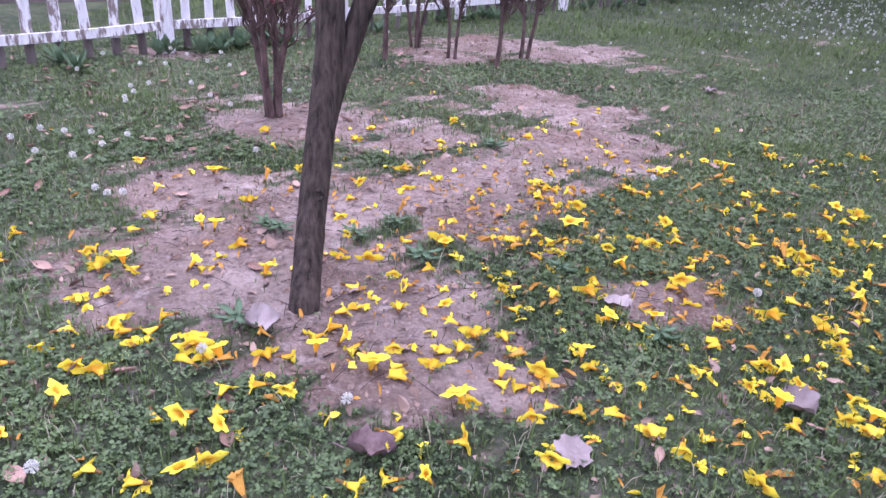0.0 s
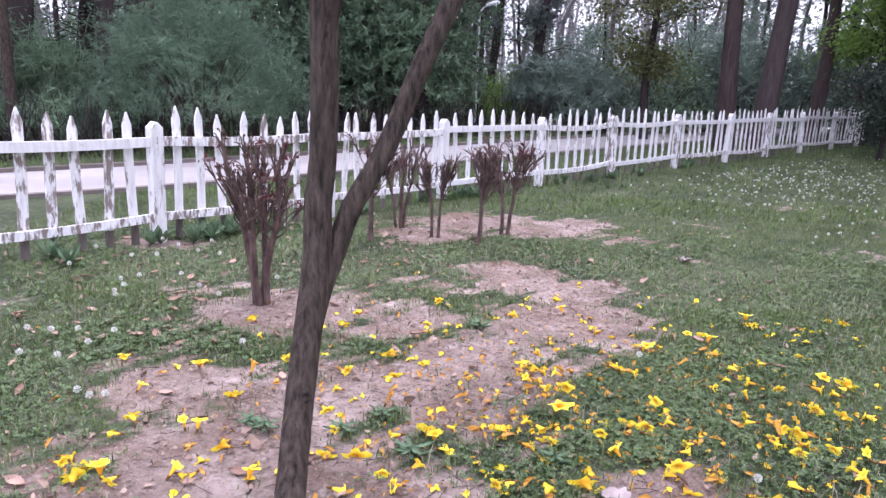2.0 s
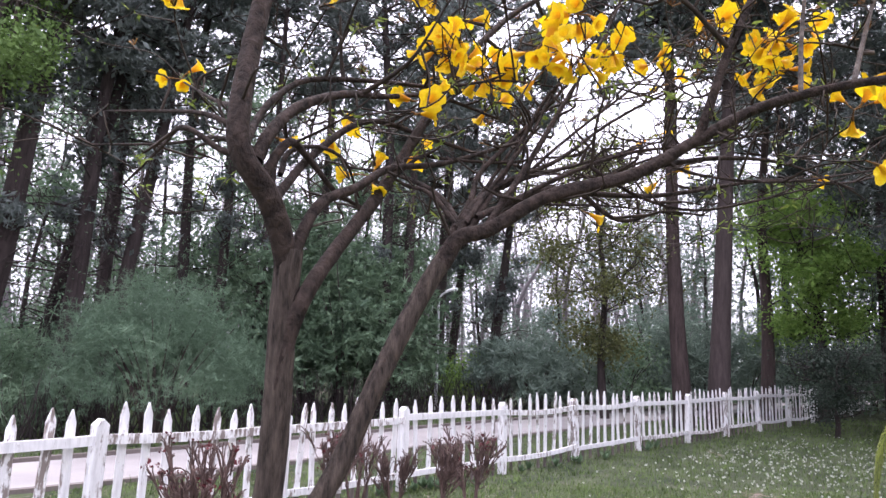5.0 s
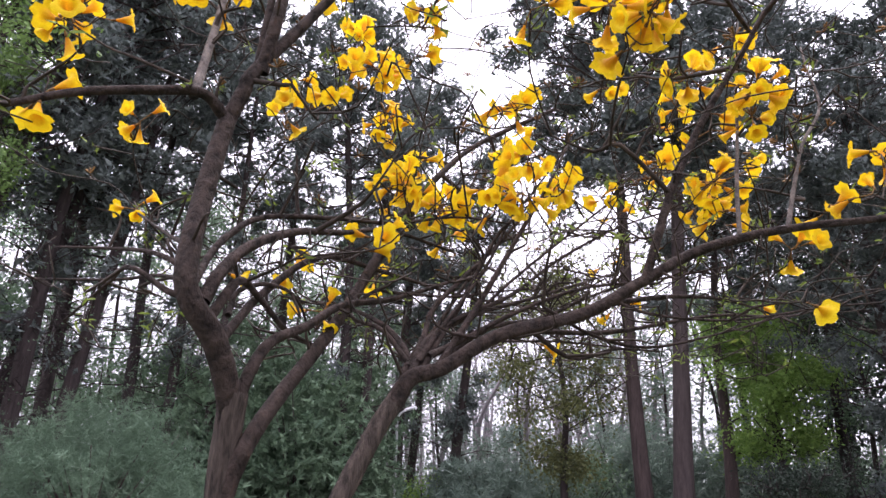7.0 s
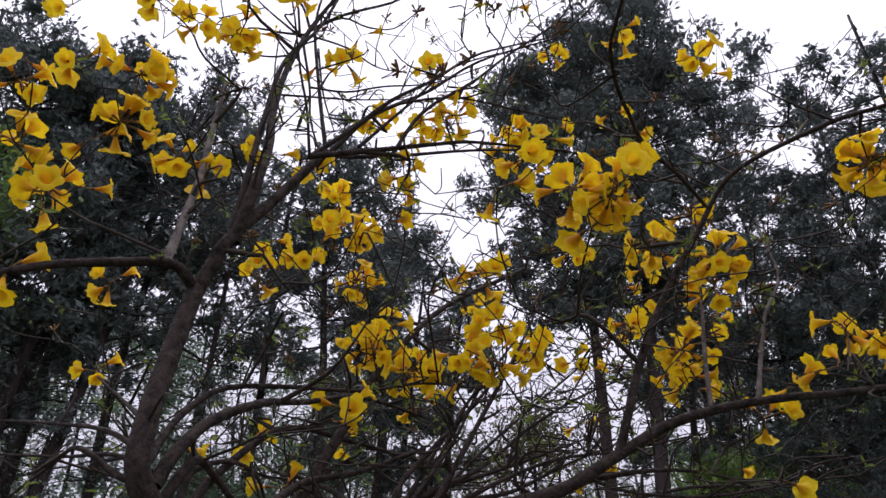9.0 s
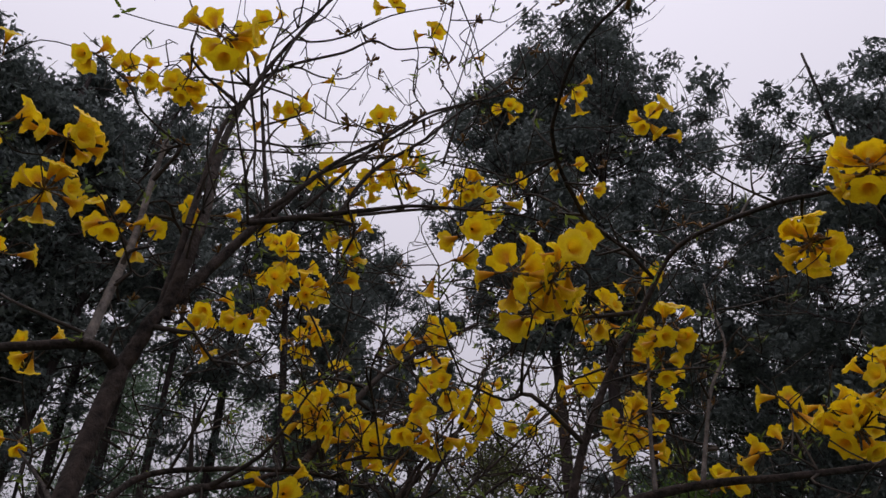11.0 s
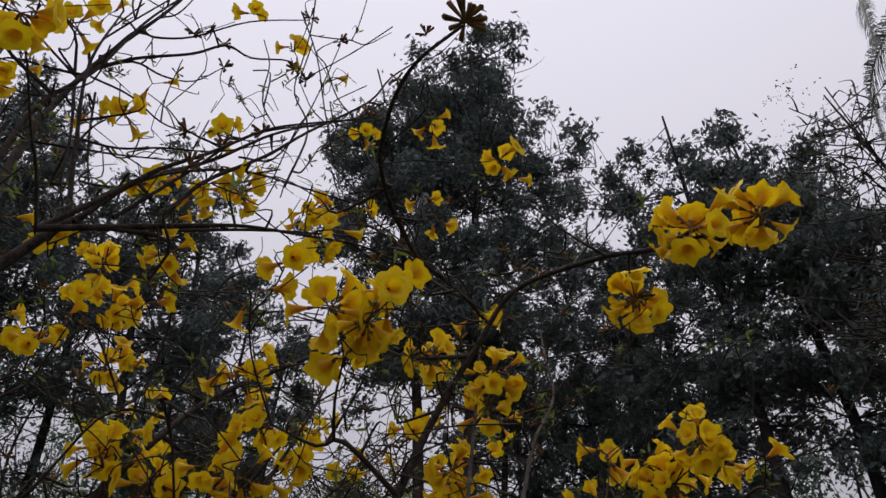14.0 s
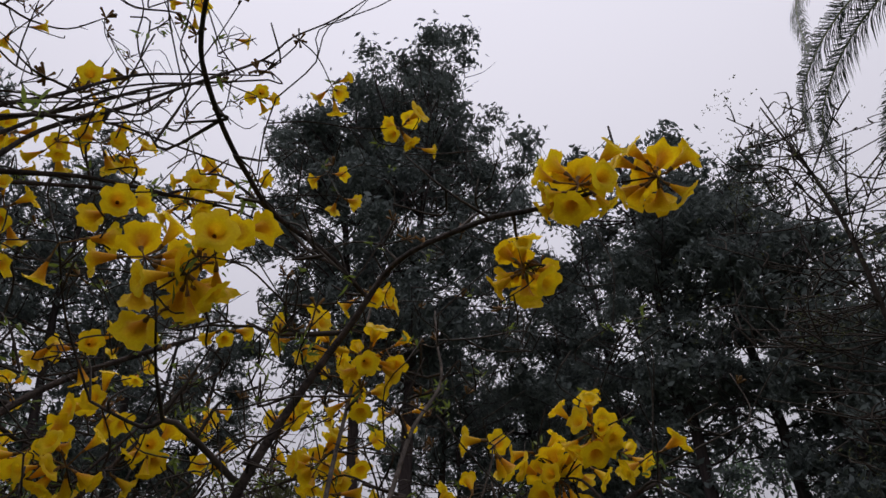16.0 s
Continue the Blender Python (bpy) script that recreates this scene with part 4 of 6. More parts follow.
CLUSTERS_C = [(1.04, 4.27, 4.13, 2), (1.15, 4.70, 4.14, 3), (2.12, 3.89, 4.06, 5), (0.49, 4.55, 3.86, 4), (0.60, 4.08, 3.35, 5), (0.36, 4.57, 3.58, 2),
              (0.58, 3.20, 4.96, 4), (0.79, 4.13, 5.35, 5), (-0.06, 3.20, 4.90, 2), (0.17, 3.30, 5.30, 2), (0.65, 3.15, 5.98, 3), (-0.06, 1.98, 4.14, 9),
              (-0.48, 3.00, 4.92, 5), (2.19, 3.43, 4.11, 1), (2.65, 5.40, 4.36, 3), (-1.05, 2.72, 3.55, 5), (0.82, 2.28, 3.39, 2), (1.89, 2.67, 3.39, 9),
              (2.20, 2.50, 2.83, 2), (-1.12, 2.40, 3.82, 5), (-1.11, 2.50, 3.59, 5), (-0.69, 2.90, 4.82, 5), (-0.46, 2.90, 4.76, 5)]
CLUSTERS_E = [(-0.68, 2.40, 3.65, 6), (0.00, 3.30, 3.59, 3), (0.43, 3.20, 3.81, 2), (0.81, 3.20, 3.10, 3), (1.12, 2.60, 3.51, 1), (1.28, 2.10, 3.42, 3), (0.08, 3.00, 2.39, 3),
              (-0.34, 2.90, 2.53, 1), (-0.07, 3.00, 2.57, 2), (1.92, 2.60, 2.41, 1), (0.31, 3.10, 4.44, 3), (0.29, 3.00, 2.73, 3), (1.85, 3.00, 3.37, 2), (1.68, 2.83, 3.54, 5),
              (-0.21, 3.00, 5.28, 4), (-0.12, 3.10, 5.56, 3), (1.20, 3.40, 5.86, 1), (0.32, 3.30, 4.62, 3), (0.07, 3.60, 3.86, 3), (1.05, 2.08, 3.27, 6), (1.21, 2.00, 3.31, 4),
              (1.11, 2.10, 3.11, 2), (1.88, 2.70, 3.27, 3), (2.01, 3.10, 3.19, 3), (0.29, 4.30, 3.66, 2)]
CLUSTERS_D = [(-1.24, 2.70, 4.63, 3), (-0.81, 2.60, 4.62, 3), (-0.57, 2.80, 3.80, 5), (-0.42, 2.80, 3.75, 2), (0.75, 3.00, 4.41, 4), (1.15, 2.90, 4.13, 5),
              (0.57, 3.10, 4.45, 5), (-0.82, 2.30, 2.91, 3), (-0.93, 2.50, 3.36, 4), (0.39, 3.30, 3.13, 5), (0.59, 3.30, 3.03, 7), (0.37, 3.40, 3.19, 5),
              (-0.21, 3.50, 3.81, 3), (-0.25, 3.50, 3.59, 4), (1.21, 3.40, 3.21, 5), (1.49, 3.60, 3.25, 3), (1.82, 3.50, 3.46, 3), (1.42, 3.20, 3.70, 3),
              (0.82, 3.00, 3.42, 2), (2.09, 2.60, 2.82, 2), (0.91, 3.00, 3.42, 4), (0.93, 2.30, 3.56, 3)]
twigs, sprigs, stalks = Geo(), Geo(), Geo()
twig_points = []


def grow_twig(goal, r0=0.006, r1=0.0025, wander=0.05, sides=5):
    """A crooked twig from the nearest wood below the goal."""
    wood = np.array(skeleton_points)
    d = goal - wood
    cost = np.linalg.norm(d, axis=1) + 0.9 * np.maximum(0, -d[:, 2] + 0.05) + 0.25 * rng.random(len(wood))
    i = int(np.argmin(cost))
    start, gap = wood[i], goal - wood[i]
    n = max(2, int(np.linalg.norm(gap) / 0.18))
    k = np.linspace(0, 1, n + 1)[:, None]
    p = start + gap * k + np.array([0, 0, 0.16]) * np.linalg.norm(gap) * (k - k * k) + rng.normal(0, wander, (n + 1, 3)) * np.sin(np.pi * k) * 0.6
    q = tube(twigs, p - ORIGIN, min(r0, skeleton_radii[i]), r1, sides, 3)
    skeleton_points.extend(q[2:] + ORIGIN)
    skeleton_radii.extend(np.linspace(min(r0, skeleton_radii[i]), r1, len(q))[2:])
    twig_points.extend(q + ORIGIN)
    return q[-1] - q[-2]


all_clusters = sorted(CLUSTERS_A + CLUSTERS_B + CLUSTERS_C + CLUSTERS_D + CLUSTERS_E, key=lambda c: abs(c[0] - 0.4) + abs(c[2] - 3))
all_clusters += [(x + rng.normal(0, 0.09), y + rng.normal(0.03, 0.09), z + rng.normal(0, 0.08), n // 3) for x, y, z, n in all_clusters if n >= 5 and y > 2.3]
for _ in range(75):
    grow_twig(np.array((rng.uniform(-0.9, 2.3), rng.uniform(2.5, 4.0), rng.uniform(2.6, 4.0))), 0.012, 0.0045, 0.09, 6)
for _ in range(55):
    grow_twig(np.array((rng.uniform(-0.8, 1.5), rng.uniform(2.5, 3.6), rng.uniform(3.9, 5.7))), 0.011, 0.004, 0.1, 6)
ends = [grow_twig(np.array((x, y, z)), 0.0075, 0.003) for x, y, z, n in all_clusters]
for (x, y, z, n), end in zip(all_clusters, ends):
    flower_cluster(tree, np.array((x, y, z)) - ORIGIN, n, end)

# bare tangled twigs through the crown
wood = np.array(skeleton_points)
wood = wood[wood[:, 2] > 2.2]
heart = wood[(wood[:, 0] > 0.0) & (wood[:, 0] < 2.3) & (wood[:, 2] < 3.8)]
for k in range(1900):
    pool = heart if k % 2 else wood
    base = pool[rng.integers(len(pool))]
    out = np.array([rng.normal(0.2, 0.5), rng.normal(0.3, 0.45), rng.normal(0.12, 0.26)])
    goal = base + out
    if goal[1] < 1.75 or goal[2] < 2.25 or goal[2] > 6.0 or np.linalg.norm(goal - np.array((0.7, 0.2, 2.0))) < 1.6:
        continue
    grow_twig(goal, 0.007, 0.0026, 0.08, 4)
part("twig_tangle", twigs.mesh("twig_tangle", TWIG), tree, "thin grey-brown bare twigs", kind="stuff")

# young leaf sprigs and spent flower stalks along the twigs
tip = np.array(twig_points)
at = tip[rng.choice(len(tip), 520)]
at = at[at[:, 2] > 2.3]
lv = np.array([(0, 0, 0), (0.22, 0.12, 0.05), (0.62, 0.10, 0.10), (1, 0, 0.02), (0.62, -0.10, 0.06), (0.22, -0.12, 0.03)])
lf = np.array([[0, 1, 2, 3, 4, 5]])
for k in range(5):
    spin = np.array(Euler((0.3 * k, 0.2, k * 1.25)).to_matrix())
    scatter(sprigs, lv @ spin.T, lf, at + rng.normal(0, 0.012, at.shape) - ORIGIN, turns(len(at), 0.5), rng.uniform(0.025, 0.06, len(at)))
part("leaf_growth", sprigs.mesh("leaf_growth", SPRIG_LEAF, smooth=False), tree, "small fresh yellow-green leaf sprigs", kind="stuff")
for x, y, z in BUD_HEADS:
    for _ in range(9):
        d = rng.standard_normal(3)
        d[2] = abs(d[2]) * 0.8 + 0.1
        d /= np.linalg.norm(d)
        s = np.array((x, y, z)) - ORIGIN
        tube(stalks, [s, s + d * 0.03, s + d * rng.uniform(0.045, 0.07)], 0.0022, 0.0085, 5, 2)
for i in rng.choice(len(tip), 260):
    if tip[i][2] < 3.2:
        continue
    for _ in range(6):
        d = rng.standard_normal(3)
        d[2] = abs(d[2])
        d /= np.linalg.norm(d)
        s = tip[i] - ORIGIN
        tube(stalks, [s, s + d * 0.02, s + d * rng.uniform(0.03, 0.05)], 0.0018, 0.0055, 4, 2)
part("spent_bloom_tangle", stalks.mesh("spent_bloom_tangle", CALYX), tree, "brown spent calyces at the twig tips", kind="stuff")


# ---- pruned shrubs ----
g = Geo()
for k in range(10):
    g.add(leaf_tuft(1, 1.0, 0.7)[0] * 0.5 + rng.normal(0, 0.15, 3), [[0, 1, 2, 3]])
bloom_shape = np.concatenate(g.v), np.concatenate(g.f)


def pruned_shrub(x, y, tall, stems, spread, blooms, thick=1.0):
    z = float(height(x, y))
    ob = empty("pruned_shrub", (x, y, z), "hard-pruned leafless shrub with " + ("dark red dead blooms" if blooms else "knobbly brown shoots"), "shrub", "pruned shrubs by the fence")
    for s in range(stems):
        a = s / stems * 2 * math.pi + rng.uniform(-0.4, 0.4)
        hold = 1.0 if stems > 3 else 0.4 if stems > 1 else 0.12
        foot = np.array((math.cos(a) * 0.035, math.sin(a) * 0.03, -0.03))
        mid = foot + np.array((math.cos(a) * spread * 0.2 * hold, math.sin(a) * spread * 0.2 * hold, tall * 0.38)) + rng.normal(0, 0.012, 3)
        top = foot + np.array((math.cos(a) * spread * 0.45 * hold, math.sin(a) * spread * 0.45 * hold, tall * rng.uniform(0.58, 0.68)))
        g = Geo()
        tube(g, [foot, (foot + mid) / 2 + rng.normal(0, 0.008, 3), mid, top], (0.028 if stems > 1 else 0.036) * thick, 0.018 * thick, 10, 5, 0.05)
        part("stem", g.mesh("stem", SHRUB_BARK), ob)
        for _ in range(int((46 / stems + (9 if stems < 4 else 3)) * thick)):
            k = rng.uniform(0.5, 1.0)
            b = mid + (top - mid) * max(0, (k - 0.45) / 0.55)
            d = np.array((math.cos(a) * spread * 0.28, math.sin(a) * spread * 0.28, 0)) + rng.normal(0, spread * 0.3, 3)
            d[2] = tall * rng.uniform(0.16, 0.38)
            end = b + d
            end[2] = min(end[2], tall * rng.uniform(0.9, 1.03))
            tw = Geo()
            tube(tw, [b, b + d * 0.35 + rng.normal(0, 0.02, 3), (b + end) / 2 + d * 0.08 + rng.normal(0, 0.02, 3), end], 0.0070 * thick, 0.0042 * thick, 5, 3, 0.08)
            for _ in range(6):
                d2 = rng.normal(0, 0.034, 3)
                d2[2] = abs(d2[2]) * 0.8 + 0.02
                tube(tw, [end - d * rng.uniform(0.05, 0.45), end + d2 * 0.5, end + d2], 0.0038, 0.0042, 4, 2, 0.15)
            shoot = part("shoot", tw.mesh("shoot", SHRUB_BARK), ob)
            if blooms and rng.random() < 0.5:
                dead = Geo()
                scatter(dead, *bloom_shape, [end + d2], turns(1), [0.055])
                part("dead_bloom", dead.mesh("dead_bloom", RED_DEAD, smooth=False), shoot, "shrivelled dark red bloom")
    return ob


pruned_shrub(-0.98, 4.70, 1.15, 4, 0.24, True)
pruned_shrub(-0.53, 6.80, 1.05, 1, 0.28, True, 0.8)
pruned_shrub(-0.28, 7.60, 0.98, 4, 0.22, False, 0.6)
pruned_shrub(0.12, 7.20, 0.92, 2, 0.20, False, 0.65)
pruned_shrub(0.52, 6.86, 0.98, 1, 0.24, False, 0.75)
pruned_shrub(0.87, 7.56, 1.0, 2, 0.30, True, 0.85)


# ---- lamp behind the fence ----
def street_lamp(x, y):
    z = float(height(x, y))
    ob = empty("street_lamp", (x, y, z), "slender grey steel lamp post with a white curved head", "street lamp")
    g = Geo()
    tube(g, [(0, 0, 0), (0, 0, 0.8), (0, 0, 2.4), (0, 0, 3.4)], 0.06, 0.042, 10, 3)
    part("pole", g.mesh("pole", LAMP_STEEL), ob)
    g = Geo()
    tube(g, [(0, 0, 3.38), (0.02, 0, 3.6), (0.10, 0, 3.76), (0.26, 0, 3.86)], 0.035, 0.028, 8, 4)
    part("arm", g.mesh("arm", LAMP_STEEL), ob)
    g = Geo()
    p = tube(g, [(0.22, 0, 3.85), (0.32, 0, 3.90), (0.46, 0, 3.94), (0.60, 0, 3.95)], 0.05, 0.06, 10, 3)
    part("lamp_head", g.mesh("lamp_head", LAMP_GLASS), ob, "white lamp head")
    g = Geo()
    tube(g, [(0, 0, -0.05), (0, 0, 0.10), (0, 0, 0.16)], 0.13, 0.075, 10, 2)
    part("base", g.mesh("base", LAMP_STEEL), ob)


street_lamp(0.86, 22.9)
# ---- trees of the park ----
def tall_tree(name, x, y, tall, radius, leaf, bark, label, crown_from=0.45, crown_wide=3.0, tufts=650, tuft=None, lean=(0, 0), forks=1, size=0.5,
              group="tall park trees", shape=1.0, limbs=20, puff=0.36, ivy=0, heart=0, dead=0, heart_size=0.30, top=0):
    z = float(height(x, y))
    ob = empty(name, (x, y, z), label, "tree", group)
    wood, crown = Geo(), Geo()
    spots = []
    for s in range(forks):
        o = np.array((0.0, 0, 0)) if forks == 1 else np.array(((s - (forks - 1) / 2) * radius * 2.6, rng.normal(0, 0.2), 0))
        bend = rng.normal(0, 0.22, (5, 2))
        pts = [o * min(1, 0.4 + k) + np.array((lean[0] * k + bend[i][0] * k, lean[1] * k + bend[i][1] * k, tall * k - 0.1 * (k == 0))) for i, k in enumerate((0, 0.2, 0.45, 0.72, 0.97))]
        axis = tube(wood, pts, radius, radius * 0.18, 10, 6, 0.05, power=1.2, swell=0.3)
        for b in range(limbs // forks):
            k = rng.uniform(crown_from, 0.97) if b > 3 else rng.uniform(crown_from * 0.55, crown_from)
            i = min(len(axis) - 1, int(k * (len(axis) - 1)))
            start = axis[i]
            u = (k - crown_from) / (1 - crown_from)
            reach = crown_wide * (0.3 if u < 0 else max(0.16, math.sqrt(max(0, 1 - u ** 2.6)) * (0.5 + 0.5 * min(1, 2.4 * u)) * shape)) * rng.uniform(0.5, 1.05)
            a = rng.uniform(0, 2 * math.pi)
            d = np.array((math.cos(a), math.sin(a), rng.uniform(-0.05, 0.55)))
            end = start + d * reach
            mid = start + d * reach * 0.5 + np.array((0, 0, rng.uniform(-0.15, 0.1) * reach))
            line = tube(wood, [start, mid, end], radius * 0.16, 0.012, 4, 4)
            n = max(3, int(reach * 2.2)) if u > -0.2 else 1
            for c in range(n):
                j = rng.integers(len(line) // 3, len(line))
                e2 = line[j] + rng.normal(0, 0.35, 3) * reach * 0.5 + np.array((0, 0, 0.12 * reach))
                sub = tube(wood, [line[j], (line[j] + e2) / 2 + rng.normal(0, 0.06, 3), e2], 0.02, 0.006, 3, 2)
                spots.append(sub[-1])
        spots.extend(axis[-3:])
        for _ in range(top):
            b = axis[-int(rng.integers(2, len(axis) // 5 + 2))]
            e = b + rng.normal(0, 1, 3) * np.array((0.95, 0.95, 0.55))
            tube(wood, [b, (b + e) / 2 + np.array((0, 0, -0.1)), e], 0.02, 0.006, 3, 2)
            spots.append(e)
    spots = np.array(spots)
    if tall > 12:
        spots = spots[spots[:, 2] < tall * 0.985]
    v, f = tuft if tuft is not None else NEEDLES
    puffs = spots[rng.choice(len(spots), max(24, tufts // 22))]
    at = np.repeat(puffs, 22, axis=0)
    at = at + rng.normal(0, 1, at.shape) * np.repeat(rng.uniform(0.6, 1.3, len(puffs)), 22)[:, None] * np.array((puff, puff, puff * 0.6))
    scatter(crown, v, f, at, turns(len(at), 0.3), rng.uniform(0.6, 1.2, len(at)) * size)
    if heart:
        inner = np.repeat(puffs, heart, axis=0) + rng.normal(0, 1, (len(puffs) * heart, 3)) * np.array((puff, puff, puff * 0.6)) * 0.5
        scatter(crown, *CLUMP, inner, turns(len(inner), 0.4), rng.uniform(0.6, 1.2, len(inner)) * heart_size)
    for _ in range(dead):
        b = axis[rng.integers(int(0.12 * len(axis)), int(crown_from * len(axis)))]
        a, reach = rng.uniform(0, 2 * math.pi), rng.uniform(0.5, 2.0)
        e = b + np.array((math.cos(a), math.sin(a), rng.uniform(-0.25, 0.45))) * reach
        line = tube(wood, [b, (b + e) / 2 + rng.normal(0, 0.12, 3), e], 0.022, 0.006, 4, 3)
        for _ in range(4):
            q = line[rng.integers(1, len(line))]
            tube(wood, [q, q + rng.normal(0, 0.28, 3), q + rng.normal(0, 0.42, 3)], 0.010, 0.004, 3, 1)
    if ivy:
        k = rng.random(ivy) ** 1.3
        i = (k * 0.55 * (len(axis) - 1)).astype(int)
        spot = axis[i] + rng.normal(0, 1, (ivy, 3)) * np.array((0.34, 0.34, 0.4)) * rng.choice((0.6, 1.0, 1.9), (ivy, 1))
        climber = Geo()
        scatter(climber, *SMALL_LEAVES, spot, turns(ivy, 0.3), rng.uniform(0.6, 1.2, ivy) * 0.23)
        part("climber", climber.mesh("climber", DARK_LEAF, smooth=False), ob, "green climbing leaves on the trunk")
    part("trunk", wood.mesh("trunk", bark), ob)
    part("crown", crown.mesh("crown", leaf, smooth=False), ob)
    return ob


def polar(az, dist):
    return 0.3 + dist * math.sin(radians(az)), 0.25 + dist * math.cos(radians(az))


CLUMP = leaf_tuft(5, 0.50, 0.44)
PINE = "tall dark pine with a ragged crown above the wood"
NEEDLES, SMALL_LEAVES = needle_tuft(11, 0.26), leaf_tuft(9, 0.31, 0.55)
# the big pair beside the lawn
x, y = polar(21.0, 20.5)
tall_tree("tall_conifer", x, y, 25.0, 0.23, NEEDLE, RED_BARK, "very tall conifer with a bare reddish trunk and dense top", 0.50, 4.7, 5000, NEEDLES, (-0.3, 0.9), size=0.20, limbs=80, heart=20, puff=0.29, heart_size=0.38, top=50)
x, y = polar(23.4, 20.8)
tall_tree("tall_conifer", x, y, 27.6, 0.27, NEEDLE, PINE_BARK, "very tall conifer with a thick dark trunk", 0.44, 6.5, 8600, NEEDLES, (2.5, 0.3), size=0.20, limbs=104, heart=22, puff=0.31, heart_size=0.46, top=110)
x, y = polar(26.9, 25.0)
tall_tree("leaning_pine", x, y, 15.5, 0.22, NEEDLE, RED_BARK, "rough reddish pine trunk leaning beside the lawn", 0.55, 3.0, 1600, NEEDLES, (0.9, 0.4), size=0.2, limbs=34, heart=9, puff=0.28)
for az, dist, tall, wide, low in ((28.6, 33.0, 18.0, 3.4, 0.56), (34.8, 28.0, 21.6, 4.1, 0.44), (38.6, 24.0, 17.0, 3.3, 0.24), (43.0, 22.0, 18.0, 3.4, 0.40), (48.2, 18.5, 19.3, 3.3, 0.42), (54.0, 18.5, 17.0, 3.2, 0.42), (58.6, 18.0, 15.0, 2.7, 0.42), (64, 18.0, 8.5, 3.6, 0.2)):
    x, y = polar(az, dist)
    tall_tree("pine_tree", x, y, tall, 0.2, NEEDLE, PINE_BARK, "dark broad pine with a clumped crown and forking limbs", low, wide * 1.1, 3300, NEEDLES, size=0.20, limbs=70, heart=17, puff=0.28, heart_size=0.36)
# the wood along the path, left to right
for az, dist, tall, radius, lean, tufts, wide in ((-38.5, 18.0, 17.4, 0.24, 0.5, 2500, 3.2), (-36.6, 16.5, 15.4, 0.24, 1.8, 2100, 3.0), (-33.3, 17.0, 16.8, 0.28, 2.4, 2500, 3.1), (-28.9, 18.5, 17.0, 0.20, 2.4, 2100, 3.0), (-27.2, 17.5, 17.2, 0.22, 1.0, 1800, 2.8),
                                                  (-25.0, 19.5, 18.0, 0.19, 0.1, 2000, 3.0), (-24.4, 18.0, 18.6, 0.19, 2.0, 2500, 3.2), (-19.5, 21.0, 20.2, 0.18, 0.2, 2700, 3.3), (-16.5, 22.0, 20.6, 0.18, 0.1, 2300, 3.2), (-13.2, 20.0, 17.6, 0.14, 0.0, 1500, 2.6),
                                                  (-9.0, 23.0, 20.2, 0.2, 0.2, 2300, 3.0), (-2.9, 20.0, 18.4, 0.20, -0.4, 2300, 2.9), (-1.8, 21.0, 18.2, 0.19, 0.6, 2000, 2.8), (1.3, 26.5, 20.6, 0.27, 0.5, 2100, 3.2), (2.3, 27.5, 19.0, 0.18, 1.6, 1500, 3.0), (5.6, 26.0, 15.4, 0.22, 1.6, 1500, 2.6)):
    x, y = polar(az, dist)
    tall_tree("pine_tree", x, y, tall, radius, NEEDLE, PINE_BARK, PINE, 0.52 if az < 0 else 0.40, wide, int(tufts * (0.72 if az < 0 else 1.3)), NEEDLES, (lean, 0), size=0.215, limbs=40, ivy=520 if -22 < az < 3 else 110, heart=15, dead=30 if az < -12 else 18, puff=0.31, heart_size=0.34)
# leafy young trees between the tall trunks
for az, dist, tall, leaf in ((-35, 24, 9.5, DARK_LEAF), (-30, 27, 9.0, DARK_LEAF), (-24.5, 25, 11.5, DARK_LEAF), (-20.5, 28, 13.0, DARK_LEAF), (-17, 25, 13.0, DARK_LEAF), (-13.5, 24, 12.5, DARK_LEAF), (-10.5, 26, 13.0, DARK_LEAF),
                             (-7, 24, 10.5, DARK_LEAF), (-4, 27, 11.0, DARK_LEAF), (-0.5, 29, 9.5, DARK_LEAF), (5.5, 33, 7.5, HAZY_GREY_LEAF), (11.5, 37, 8.5, HAZY_GREY_LEAF), (18, 36, 9.0, HAZY_GREY_LEAF),
                             (23, 33, 9.0, HAZY_GREY_LEAF), (27, 31, 11.0, DARK_LEAF), (36.0, 29, 11.0, DARK_LEAF), (34.5, 38, 12.0, DARK_LEAF), (40, 28, 11.0, DARK_LEAF), (46, 25, 9.0, DARK_LEAF), (53, 24, 9.0, DARK_LEAF), (59, 23, 8.5, DARK_LEAF), (-40, 22, 10.0, DARK_LEAF), (-37, 31, 13.0, DARK_LEAF), (-32.5, 33, 14.0, DARK_LEAF), (-27.5, 32, 14.0, DARK_LEAF), (-22.5, 33, 14.5, DARK_LEAF), (-15, 33, 14.5, DARK_LEAF), (-8.5, 33, 14.0, DARK_LEAF), (-2, 35, 12.0, DARK_LEAF)):
    x, y = polar(az, dist)
    tall_tree("young_tree", x, y, tall, 0.11, leaf, PINE_BARK, "slender leafy tree among the tall trunks", 0.16, 2.9, 420, SMALL_LEAVES, (rng.normal(0, 0.6), 0), size=0.50, limbs=22, group="young trees in the wood", puff=0.36, heart=7)
